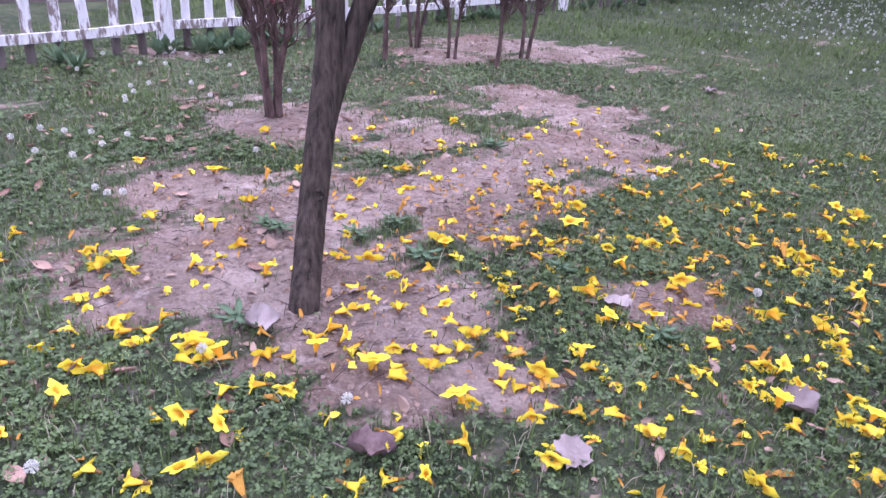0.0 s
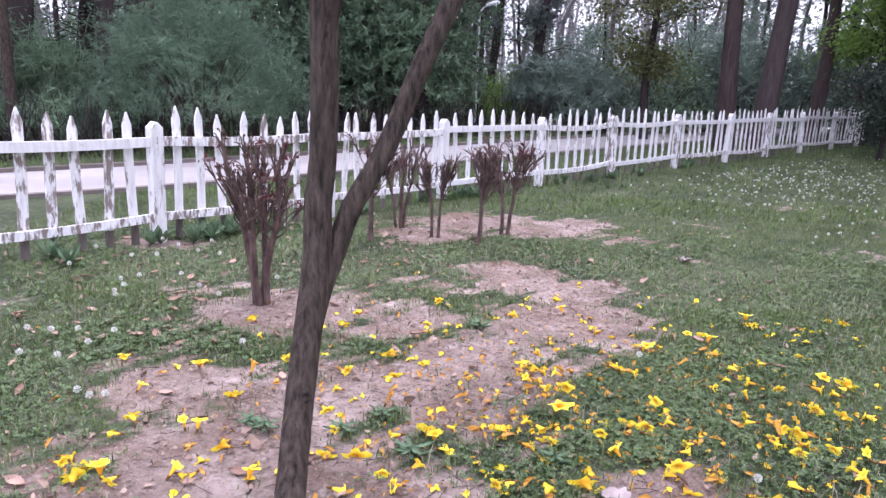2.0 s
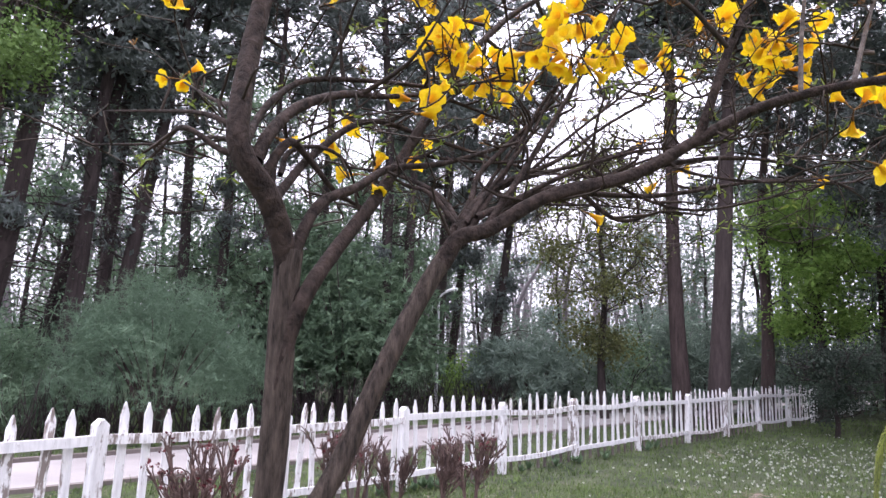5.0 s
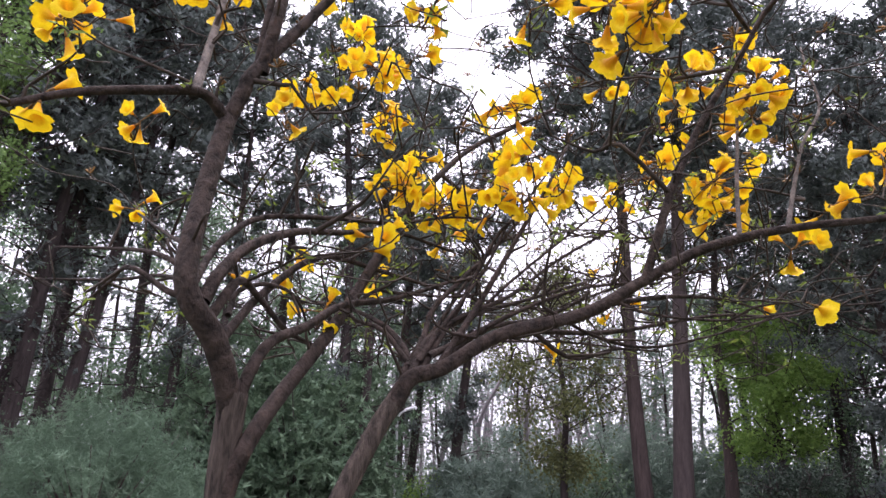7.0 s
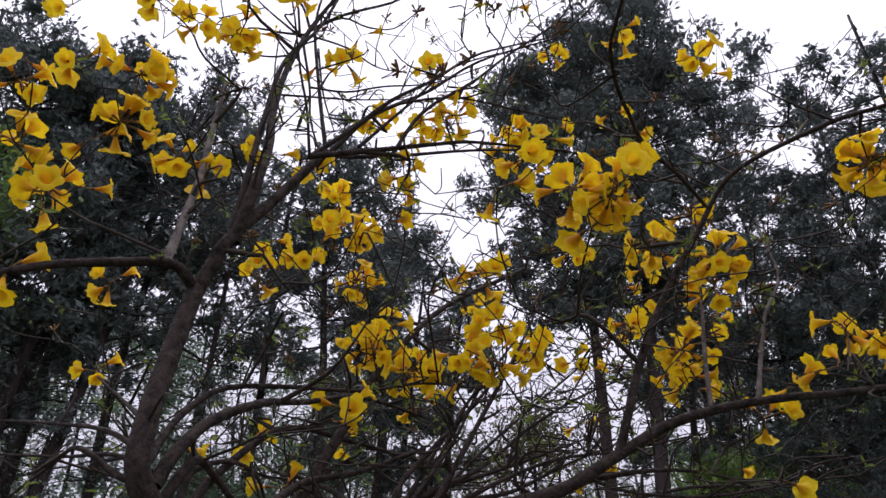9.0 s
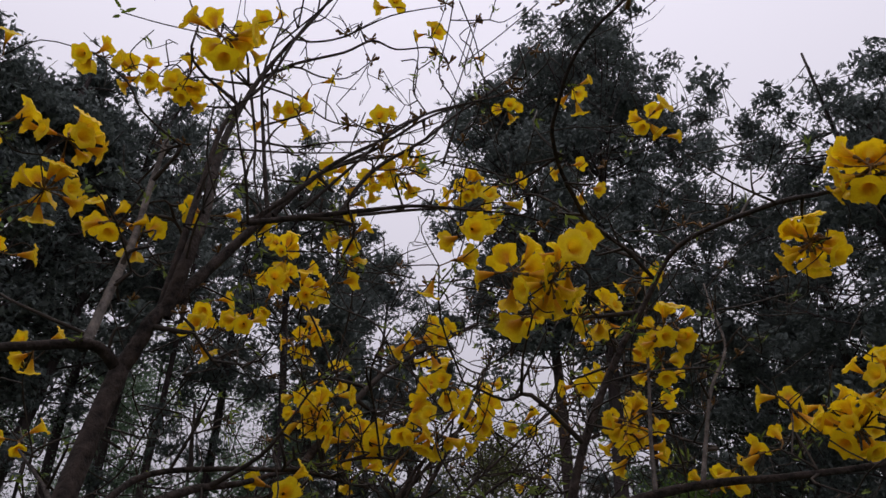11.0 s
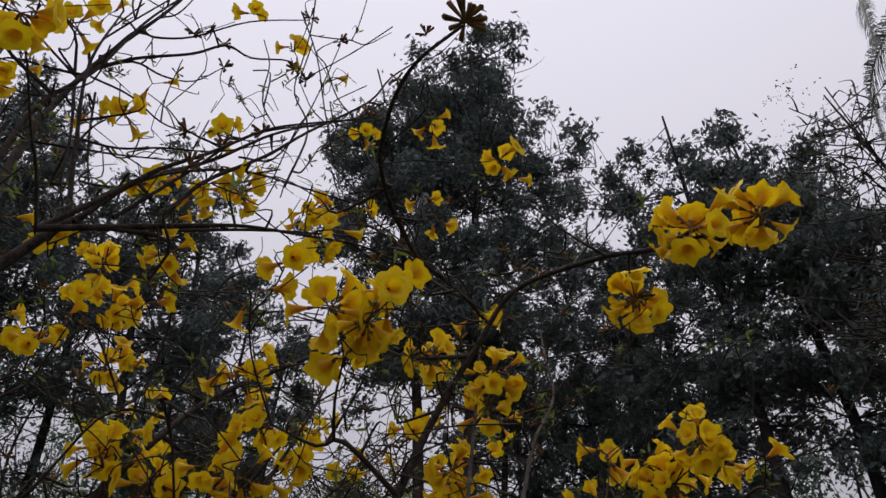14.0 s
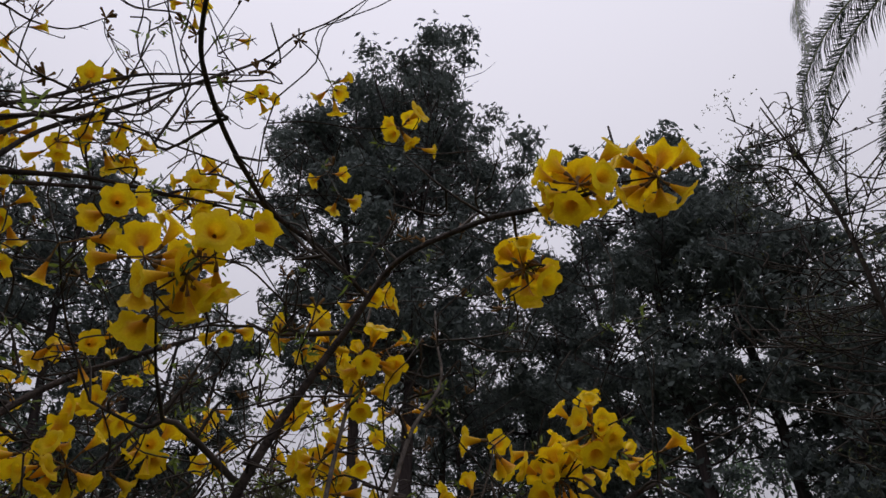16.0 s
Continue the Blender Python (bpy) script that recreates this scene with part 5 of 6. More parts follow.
# mixed trees further back
x, y = polar(15.0, 22.0)
tall_tree("olive_leaved_tree", x, y, 9.0, 0.14, OLIVE_LEAF, PINE_BARK, "slim tree with sparse olive and brown leaves", 0.40, 3.2, 1900, SMALL_LEAVES, size=0.36, limbs=44, group="", puff=0.42)
x, y = polar(30.4, 26.5)
tall_tree("bright_green_tree", x, y, 8.2, 0.24, BRIGHT_LEAF, PINE_BARK, "spreading tree in fresh bright green leaf", 0.38, 2.9, 3300, SMALL_LEAVES, size=0.34, limbs=54, group="", puff=0.34, heart=8, heart_size=0.42)
x, y = polar(-33.0, 15.0)
tall_tree("bright_green_tree", x, y, 11.6, 0.11, MID_LEAF, BARK, "tree in fresh green leaf at the wood's edge", 0.62, 2.6, 1100, SMALL_LEAVES, size=0.34, group="", heart=4)
x, y = polar(63.5, 12.5)
tall_tree("bare_tree", x, y, 12.6, 0.085, OLIVE_LEAF, TWIG, "nearly bare tree with fine twigs and few leaves", 0.3, 2.4, 800, leaf_tuft(4, 0.4, 0.5), size=0.13, limbs=150, group="")
for az, dist, tall, radius in ((35.0, 36.0, 18.0, 0.42), (39.5, 33.0, 16.0, 0.3), (44.5, 30.0, 14.0, 0.25)):
    x, y = polar(az, dist)
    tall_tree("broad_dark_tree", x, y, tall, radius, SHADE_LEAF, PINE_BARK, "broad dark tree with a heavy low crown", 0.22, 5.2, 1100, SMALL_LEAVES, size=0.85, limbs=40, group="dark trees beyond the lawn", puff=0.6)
x, y = polar(31.3, 21.0)
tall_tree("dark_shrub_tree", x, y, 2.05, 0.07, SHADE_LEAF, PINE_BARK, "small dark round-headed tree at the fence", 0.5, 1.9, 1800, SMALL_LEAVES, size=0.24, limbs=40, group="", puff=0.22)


# ---- bushes ----
def bush(name, x, y, wide, tall, leaf, label, tufts, size, group="", bark=None, tuft=None, stems=6, low=0.12, inner=0.35, dense=4.5):
    z = float(height(x, y))
    ob = empty(name, (x, y, z), label, "bush", group)
    crown = Geo()
    n = max(14, int(wide * tall * dense))
    d = rng.standard_normal((n, 3))
    d[:, 2] = np.abs(d[:, 2]) * 0.9 - 0.15
    d /= np.linalg.norm(d, axis=1)[:, None]
    puffs = d * rng.uniform(inner, 1.0, (n, 1)) ** 0.6 * np.array((wide * 0.46, wide * 0.46, tall * 0.72)) + np.array((0, 0, tall * 0.22))
    each = tufts // n + 1
    spread = np.repeat(rng.uniform(0.7, 1.5, n), each)[:, None] * np.array((0.24, 0.24, 0.17)) * (0.55 + 0.15 * tall)
    at = np.repeat(puffs, each, axis=0) + rng.normal(0, 1, (n * each, 3)) * spread
    at = at[at[:, 2] > tall * low * rng.uniform(0.2, 1.6, len(at))]
    v, f = tuft
    scatter(crown, v, f, at, turns(len(at), 0.45), rng.uniform(0.6, 1.25, len(at)) * size)
    for s in range(stems):
        a = rng.uniform(0, 2 * math.pi)
        end = np.array((math.cos(a) * wide * 0.32, math.sin(a) * wide * 0.32, tall * rng.uniform(0.5, 0.8)))
        wood = Geo()
        tube(wood, [(math.cos(a) * 0.15, math.sin(a) * 0.15, -0.05), end * np.array((0.4, 0.4, 0.5)), end], 0.035, 0.01, 5, 4)
        part("stem", wood.mesh("stem", bark or PINE_BARK), ob)
    part("leaves", crown.mesh("leaves", leaf, smooth=False), ob)
    return ob


FEATHER, WISPS = needle_tuft(12, 0.055), needle_tuft(11, 0.1)
x, y = polar(-20.3, 15.0)
bush("feathery_bush", x, y, 4.3, 3.35, FEATHER_LEAF, "large feathery grey-green bush behind the footpath", 9000, 0.155, tuft=FEATHER, stems=16, bark=RED_BARK, low=0.3, inner=0.55, dense=11)
x, y = polar(-31.0, 15.6)
bush("feathery_bush", x, y, 2.6, 2.2, DARK_LEAF, "dark green feathery bush at the wood's edge", 900, 0.33, tuft=FEATHER)
UNDER = "dense green undergrowth beneath the trees"
for az, dist, wide, tall, leaf in ((-36, 17.5, 3.0, 3.2, DARK_LEAF), (-27.5, 19.5, 3.0, 2.6, DARK_LEAF), (-12.5, 19.5, 2.8, 5.0, DARK_LEAF), (-9.5, 21.0, 3.2, 7.2, DARK_LEAF), (-6.0, 19.5, 3.2, 6.0, DARK_LEAF),
                                   (-3.0, 22.0, 3.4, 6.6, DARK_LEAF), (-0.6, 25.5, 2.6, 3.0, DARK_LEAF), (3.8, 25.0, 2.4, 1.9, BRIGHT_LEAF), (6.6, 24.5, 3.0, 2.7, HAZY_GREY_LEAF), (9.6, 24.0, 3.4, 3.2, HAZY_GREY_LEAF),
                                   (12.8, 25.0, 3.4, 3.0, HAZY_GREY_LEAF), (16.2, 25.5, 3.6, 3.4, DARK_LEAF), (19.2, 27.0, 3.6, 4.2, HAZY_GREY_LEAF), (22.3, 28.0, 3.6, 4.6, HAZY_GREY_LEAF), (25.3, 29.0, 3.8, 4.6, HAZY_GREY_LEAF),
                                   (28.8, 32.0, 4.4, 2.6, DARK_LEAF), (32.5, 37.0, 6.0, 3.2, DARK_LEAF), (36.5, 40.0, 7.0, 4.2, DARK_LEAF), (41.5, 30.0, 5.0, 3.6, DARK_LEAF), (30.8, 31.5, 4.0, 3.0, DARK_LEAF), (33.8, 35.0, 4.6, 4.4, DARK_LEAF), (-16.0, 23.5, 3.6, 7.6, DARK_LEAF), (-21.0, 23.5, 3.4, 6.6, DARK_LEAF), (-25.0, 22.5, 3.2, 4.6, DARK_LEAF)):
    x, y = polar(az, dist)
    bush("undergrowth_bush", x, y, wide, tall, leaf, UNDER, int((130 + 28 * wide * tall) * (2.2 if -13 < az < -2 else 1)), 0.25 if -13 < az < -2 else 0.44, "undergrowth bushes", tuft=WISPS if leaf is HAZY_GREY_LEAF else NEEDLES if -13 < az < -2 else SMALL_LEAVES)


def dead_hedge():
    """A low band of dark leafless brush between the footpath and the wood."""
    g = Geo()
    p = curve_points([(px, py, 0) for px, py in PATH_LINE], 10)
    for _ in range(1900):
        k = rng.integers(0, len(p) - 1)
        q = p[k] + (p[k + 1] - p[k]) * rng.random()
        d = p[k + 1] - p[k]
        n = np.array((-d[1], d[0], 0)) / np.linalg.norm(d)
        s = q + n * rng.uniform(2.6, 4.4)
        if not -14 < s[0] < 14:
            continue
        s[2] = float(height(s[0], s[1])) - 0.02
        e = s + np.array((rng.normal(0, 0.3), rng.normal(0, 0.3), rng.uniform(0.6, 1.35)))
        tube(g, [s, (s + e) / 2 + rng.normal(0, 0.08, 3), e], 0.014, 0.005, 3, 2)
    tagged(new("dry_hedge", g.mesh("dry_hedge", PINE_BARK)), "low dark leafless brush along the footpath", "hedge", kind="stuff")


dead_hedge()


def far_wood():
    wood, leaves = Geo(), Geo()
    spots = []
    for k in range(250):
        az, dist = (rng.uniform(-48, 78) if k < 140 else rng.uniform(22, 78), rng.uniform(30, 62)) if k > 60 else (rng.uniform(1, 22), rng.uniform(36, 62))
        if k >= 170:
            az, dist = rng.uniform(-48, 2), rng.uniform(30, 50)
        x, y = polar(az, dist)
        z = float(height(x, y))
        h = rng.uniform(7, 15) + 3 * (k <= 60 or k >= 170)
        lean = rng.normal(0, 1.0, 2)
        line = tube(wood, [(x, y, z - 0.1), (x + lean[0] * 0.6 + rng.normal(0, 0.35), y, z + h * 0.35), (x + lean[0] * 0.4 + rng.normal(0, 0.5), y + lean[1] * 0.5, z + h * 0.65), (x + lean[0] * 1.6, y + lean[1], z + h)], rng.uniform(0.06, 0.2), 0.02, 5, 4)
        for _ in range(10):
            b = line[rng.integers(3, len(line))]
            e = b + np.array((rng.normal(0, 1.9), rng.normal(0, 1.9), rng.uniform(-0.3, 2.0)))
            tube(wood, [b, (b + e) / 2 + rng.normal(0, 0.15, 3), e], 0.035, 0.008, 3, 2)
            if rng.random() < (0.45 if k > 60 else 0.30 if az > 8.5 else 0.04):
                spots += [e]
        for _ in range(5):
            spots.append(np.array((x, y, z)) + np.array((rng.normal(0, 2), rng.normal(0, 1), rng.uniform(0.2, 2.4))))
    for _ in range(420):
        x, y = polar(rng.uniform(-50, 80), rng.uniform(40, 60))
        spots.append(np.array((x, y, float(height(x, y)) + rng.uniform(0.3, 4.5))))
    # extra leaf puffs that fill the gap with haze-coloured foliage
    for _ in range(260):
        x, y = polar(rng.uniform(8.5, 25), rng.uniform(46, 62))
        spots.append(np.array((x, y, float(height(x, y)) + rng.uniform(1.0, 11.0))))
    spots = np.array(spots)
    at = np.repeat(spots[rng.choice(len(spots), 1450)], 8, axis=0) + rng.normal(0, 0.8, (11600, 3))
    v, f = leaf_tuft(5, 0.42, 0.6)
    scatter(leaves, v, f, at, turns(len(at), 0.3), rng.uniform(0.6, 1.2, len(at)) * 0.72)
    ob = empty("far_wood", (0, 0, 0), "distant thin-stemmed wood with patchy leaves, coloured pale for haze", "wood", kind="stuff")
    # trunks and leaves carry the distance haze in their colours
    part("trunks", wood.mesh("trunks", HAZY_FAR_BARK), ob, kind="stuff")
    part("leaves", leaves.mesh("leaves", HAZY_FAR_LEAF, smooth=False), ob, kind="stuff")


far_wood()


# ---- palm beside the lawn ----
def palm_tree(x, y, tall, thick=0.2, leaf=None, label="feather palm with long drooping dark fronds", reach=2.6, fronds=13):
    z = float(height(x, y))
    ob = empty("palm_tree", (x, y, z), label, "palm")
    g = Geo()
    tube(g, [(0, 0, -0.1), (0.05, 0, tall * 0.5), (0.1, 0.05, tall)], thick, thick * 0.7, 12, 8, 0.04, swell=0.3)
    part("trunk", g.mesh("trunk", PINE_BARK), ob)
    for k in range(fronds):
        a = k / fronds * 2 * math.pi + rng.uniform(-0.15, 0.15)
        d = np.array((math.cos(a), math.sin(a), 0))
        rise = rng.uniform(0.3, 0.9)
        top = np.array((0.1, 0.05, tall))
        g = Geo()
        spine = tube(g, [top, top + reach * (d * 0.35 + np.array((0, 0, 0.20 * rise + 0.06))), top + reach * (d * 0.72 + np.array((0, 0, 0.15 * rise - 0.02))),
                         top + reach * (d * 0.97 + np.array((0, 0, -0.25 + 0.1 * rise))), top + reach * (d * 1.04 + np.array((0, 0, -0.55 + 0.1 * rise)))], 0.022, 0.004, 5, 10)
        side = np.cross(d, (0, 0, 1.0))
        v, f = [], []
        n = len(spine) - 1
        for i in range(n, n * 7):
            u = i / (n * 7)
            q = spine[i // 7] + (spine[i // 7 + 1] - spine[i // 7]) * (i % 7) / 7
            along = spine[i // 7 + 1] - spine[i // 7]
            along /= np.linalg.norm(along)
            long = reach * 0.19 * (0.45 + 0.55 * math.sin(math.pi * min(1, 0.15 + 0.8 * u)))
            for s in (-1, 1):
                out = side * s * rng.uniform(0.45, 0.75) + along * 0.55 + np.array((0, 0, rng.uniform(-0.1, 0.35)))
                mid = q + out * long * 0.5
                e = mid + (out * 0.5 + np.array((0, 0, -rng.uniform(0.3, 0.8)))) * long * 0.6
                w = along * 0.009
                v += [q - w, q + w, mid + w, mid - w, e]
                f.append([len(v) - 5, len(v) - 4, len(v) - 3, len(v) - 2])
                f.append([len(v) - 2, len(v) - 3, len(v) - 1, 0])
        quad, tri = np.array(f[0::2]), np.array(f[1::2])[:, :3]
        g.add(v, quad, 1)
        g.f.append(tri + g.count - len(v))
        g.m.append(np.full(len(tri), 1))
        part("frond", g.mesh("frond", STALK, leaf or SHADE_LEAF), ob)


x, y = polar(87.0, 10.0)
palm_tree(x, y, 10.2, 0.22, reach=3.6, fronds=15)
x, y = polar(50.0, 9.0)
palm_tree(x, y, 1.5, 0.12, PALM_LEAF, "low young palm with yellow-green fronds")

# ---- fallen flowers ----
FALLEN_A = [(-1.39, 2.46), (-1.47, 2.70), (-1.21, 2.65), (-1.03, 2.44), (-1.09, 2.53), (-0.96, 2.50), (-0.90, 2.52), (-0.98, 2.20), (-0.96, 1.97), (-0.96, 2.01), (-0.84, 2.07), (-0.78, 2.11), (-0.72, 2.08), (-0.65, 2.12), (-0.63, 2.20), (-0.68, 1.98), (-0.80, 1.90), (-0.97, 1.83), (-0.69, 1.80), (-0.76, 1.67), (-0.51, 1.71), (-0.81, 1.55), (-0.52, 1.45), (-0.39, 1.43), (-0.34, 1.48), (-0.32, 1.56), (-0.27, 1.66), (-0.28, 1.72), (-0.38, 1.71), (-0.34, 1.77), (-0.39, 1.96), (-0.46, 1.92), (-0.53, 2.06), (-0.25, 2.00), (-0.14, 1.88), (-0.21, 1.85), (-1.19, 3.28), (-1.04, 2.84), (-0.82, 2.94), (-0.68, 2.71), (-0.71, 2.57), (-0.73, 2.54), (-0.69, 3.24), (-0.75, 3.93), (-0.89, 4.25), (-1.00, 3.59), (-0.57, 3.78), (-0.56, 2.78)]
FALLEN_B = [(-0.18, 2.72), (-0.07, 2.83), (-0.12, 2.52), (0.13, 2.94), (0.06, 2.68), (0.17, 2.66), (-0.20, 3.37), (0.12, 4.47), (0.13, 4.29), (0.19, 4.93), (-0.12, 2.31), (-0.02, 2.36), (0.12, 2.35), (-0.05, 2.24), (0.02, 2.15), (-0.06, 2.14), (-0.12, 2.06), (0.12, 2.18), (0.08, 2.03), (0.07, 2.00), (0.18, 2.04), (0.20, 1.94), (0.27, 2.42), (0.27, 2.82), (0.13, 1.70), (0.37, 1.85), (0.38, 1.93), (0.45, 2.00), (0.57, 1.89), (0.33, 1.68), (0.06, 1.50), (0.22, 1.53), (0.30, 1.53), (0.35, 2.29), (0.41, 2.18), (0.51, 2.43), (0.54, 2.63), (0.51, 2.19), (0.50, 2.12), (0.63, 2.11), (0.58, 2.04), (0.81, 2.08), (0.67, 1.86), (0.86, 1.85), (0.91, 1.76), (1.00, 1.78), (1.20, 1.67), (1.11, 1.79)]
FALLEN_C = [(1.33, 2.07), (1.40, 2.14), (1.33, 1.95), (1.49, 2.05), (1.59, 2.06), (1.52, 1.97), (1.69, 2.21), (1.60, 1.92), (1.57, 1.84), (1.37, 1.84), (1.35, 2.51), (1.33, 2.42), (1.20, 2.26), (1.27, 2.27), (1.18, 2.13), (1.24, 2.70), (1.23, 2.80), (1.24, 2.66), (1.09, 2.53), (0.96, 2.37), (0.81, 3.17), (0.70, 3.05), (0.77, 2.98), (0.98, 3.11), (0.99, 3.02), (1.11, 3.04), (1.35, 3.09), (1.38, 2.93), (1.22, 3.09), (1.64, 3.58), (1.45, 4.08), (1.21, 3.72), (1.18, 3.79), (0.74, 3.74), (0.76, 3.58), (0.93, 3.67), (0.58, 2.94), (0.63, 3.04), (1.81, 3.43), (2.01, 3.65), (1.81, 3.18), (1.80, 3.06), (1.83, 3.01), (2.22, 3.66), (2.32, 3.34), (2.05, 3.00), (1.70, 2.62), (1.66, 2.44)]
FALLEN_D = [(1.79, 2.42), (1.98, 2.67), (1.99, 2.76), (2.16, 3.40), (2.28, 4.60), (2.07, 5.04), (1.88, 4.00), (-0.43, 2.55), (1.22, 4.75), (1.30, 4.46), (1.21, 4.46), (1.06, 5.04), (0.68, 4.66), (0.72, 4.15), (0.79, 4.02), (0.75, 3.70), (1.79, 4.37), (1.90, 4.42), (2.29, 4.66), (2.61, 4.63), (2.96, 4.89), (3.08, 4.86), (1.92, 3.92), (2.42, 4.12), (2.34, 3.72), (2.41, 3.63)]


def ground_height(x, y):
    near = max(0.0, 1 - math.hypot(x, y - 4) / 14)
    return float(height(x, y)) + near * float(0.012 * ripple(x, y, 1.9, 0.2) + 0.006 * ripple(x, y, 7.0, 1.1)) - 0.012 * float(bareness(x, y))


def single_flower(wilt, mats):
    g = Geo()
    v, f = trumpet(rng.uniform(0.046, 0.060), rng.uniform(0.038, 0.046), wilt, 0.55, 0.75, 20, 0.72, 0.28)
    v[:, 1] *= 0.66
    g.add(v, f, 0)
    tube(g, [(0, 0, -0.006), (0, 0, 0.001), (0, 0, 0.012)], 0.004, 0.0062, 6, 2, slot=1)
    return g.mesh("fallen_flower", *mats)


fresh = [single_flower(w, (FALLEN_PETAL, CALYX)) for w in (0, 0.1, 0.2, 0.3, 0.45, 0.6, 0.25, 0.4)]
faded = [single_flower(w, (WILTED, CALYX)) for w in (0.7, 0.9, 1.0)]
places = [(x, y, True) for x, y in FALLEN_A + FALLEN_B + FALLEN_C + FALLEN_D]
while len(places) < 300:
    pick = rng.random()
    if pick < 0.3:
        x, y, _ = places[rng.integers(len(places))]
        x, y = x + rng.normal(0, 0.04), y + rng.normal(0, 0.04)
    elif pick < 0.72:
        x, y = rng.normal(1.5, 0.75), rng.normal(3.0, 0.75)
    else:
        x, y = rng.normal(0.2, 0.8), rng.normal(2.9, 0.9)
    if y > 1.35 and math.hypot(x + 0.24, y - 2.36) > 0.12:
        places.append((x, y, rng.random() < 0.8))
for x, y, good in places:
    bank = fresh if good else faded
    pitch = rng.choice((rng.normal(94, 9), rng.normal(25, 12)), p=(0.82, 0.18))
    bare_here = float(bareness(x, y))
    low = 0.017 if pitch > 60 else 0.006
    ob = new("fallen_flower", bank[rng.integers(len(bank))])
    grown = rng.uniform(0.85, 1.15)
    ob.matrix_basis = pose(x, y, ground_height(x, y) + low * grown + 0.012 * (1 - bare_here), pitch, 0, rng.uniform(0, 360)) @ Matrix.Diagonal((grown, grown, grown, 1))
    tagged(ob, "fresh yellow trumpet flower fallen on the ground" if good else "wilted orange-brown trumpet flower on the ground", "flower", "fallen flowers")
# the loose shreds too small to pick apart
petals = Geo()
n = 700
at = np.stack([rng.normal(0.9, 0.95, n), rng.normal(2.9, 0.95, n), np.zeros(n)], 1)
at = at[at[:, 1] > 1.35]
at[:, 2] = [ground_height(x, y) + 0.012 for x, y, _ in at]
scatter(petals, lv * (1, 1.1, 3.0), lf, at, turns(len(at), 0.7), rng.gamma(4, 0.0075, len(at)) + 0.008)
tagged(new("petal_shreds", petals.mesh("petal_shreds", WILTED, smooth=False)), "small withered orange petals scattered over soil and grass", "petals", kind="stuff")


bright = Geo()
n = 420
at = np.stack([rng.normal(1.3, 0.9, n), rng.normal(2.9, 1.0, n), np.zeros(n)], 1)
at = at[at[:, 1] > 1.35]
at[:, 2] = [ground_height(x, y) + 0.016 for x, y, _ in at]
for k in range(3):
    spin = np.array(Euler((0.5 * k, 0.3, k * 2.1)).to_matrix())
    scatter(bright, (lv * (1, 2.6, 1.5)) @ spin.T, lf, at, turns(len(at), 0.8), rng.uniform(0.02, 0.042, len(at)))
tagged(new("torn_petals", bright.mesh("torn_petals", FALLEN_PETAL, smooth=False)), "torn yellow petals scattered over grass and soil", "petals", kind="stuff")
flakes = Geo()
n = 3600
at = np.stack([rng.normal(0.0, 1.6, n), rng.uniform(1.4, 8.5, n), np.zeros(n)], 1)
at[:, 2] = [ground_height(x, y) + 0.008 for x, y, _ in at]
scatter(flakes, lv * (1, 2.2, 1.8), lf, at, turns(len(at), 0.5), rng.gamma(3, 0.0075, len(at)) + 0.008)
tagged(new("leaf_flakes", flakes.mesh("leaf_flakes", DRY_FLAKE, smooth=False)), "broken bits of dry brown leaves on the ground", "litter", kind="stuff")


# ---- fallen leaves ----
def curled_leaf(length, width, curl, lobes=0, crumple=0.0018):
    n, m = 12, 6
    u, w = np.meshgrid(np.linspace(0, 1, n), np.linspace(-1, 1, m), indexing="ij")
    half = width * np.sin(np.pi * np.clip(u, 0.02, 0.99)) ** 0.75
    if lobes:
        half = half * (0.72 + 0.42 * np.abs(np.sin(u * math.pi * lobes)))
    x = (u - 0.5) * length
    y = w * half
    z = curl * width * (w * w) * rng.uniform(0.7, 1.2) + 0.35 * curl * length * (u - 0.5) ** 2 + rng.normal(0, crumple, u.shape) + crumple * 1.2
    i, j = np.meshgrid(np.arange(n - 1), np.arange(m - 1), indexing="ij")
    f = np.stack([i * m + j, (i + 1) * m + j, (i + 1) * m + j + 1, i * m + j + 1], -1).reshape(-1, 4)
    g = Geo().add(np.stack([x, y, z], -1), f)
    tube(g, [(-0.5 * length, 0, 0.003), (-0.62 * length, 0.004, 0.006), (-0.75 * length, 0.012, 0.004)], 0.0022, 0.0015, 4, 2)
    return g


leaf_bank = [curled_leaf(0.115, 0.028, c).mesh("dry_leaf", DRY_LEAF) for c in (0.25, 0.5, 0.8, 0.4)]
big_grey = [curled_leaf(0.12, 0.055, c, 2.5, 0.007).mesh("lobed_leaf", GREY_DRY) for c in (0.35, 0.55)]
big_mauve = curled_leaf(0.13, 0.045, 0.9, 1.5, 0.009).mesh("broad_leaf", MAUVE_DRY)
LEAF_SPOTS = [(-0.72, 1.43), (-1.15, 2.49), (-1.27, 2.48), (0.92, 1.71), (-0.26, 1.62), (1.42, 1.88), (-1.39, 3.97), (-1.56, 4.21), (-2.69, 5.54), (-1.93, 4.11), (2.18, 7.44), (2.96, 7.80), (3.38, 8.83), (0.72, 3.49), (0.51, 3.34), (1.72, 4.35), (0.31, 2.57), (-0.68, 3.66), (-0.25, 2.76), (-1.05, 3.29), (-0.48, 2.61), (-1.01, 3.87), (-1.00, 4.03), (-1.67, 3.15), (-2.31, 4.18), (-1.77, 3.05), (-1.67, 3.90), (2.50, 6.56), (1.41, 3.60), (1.96, 2.76), (1.59, 2.12)]
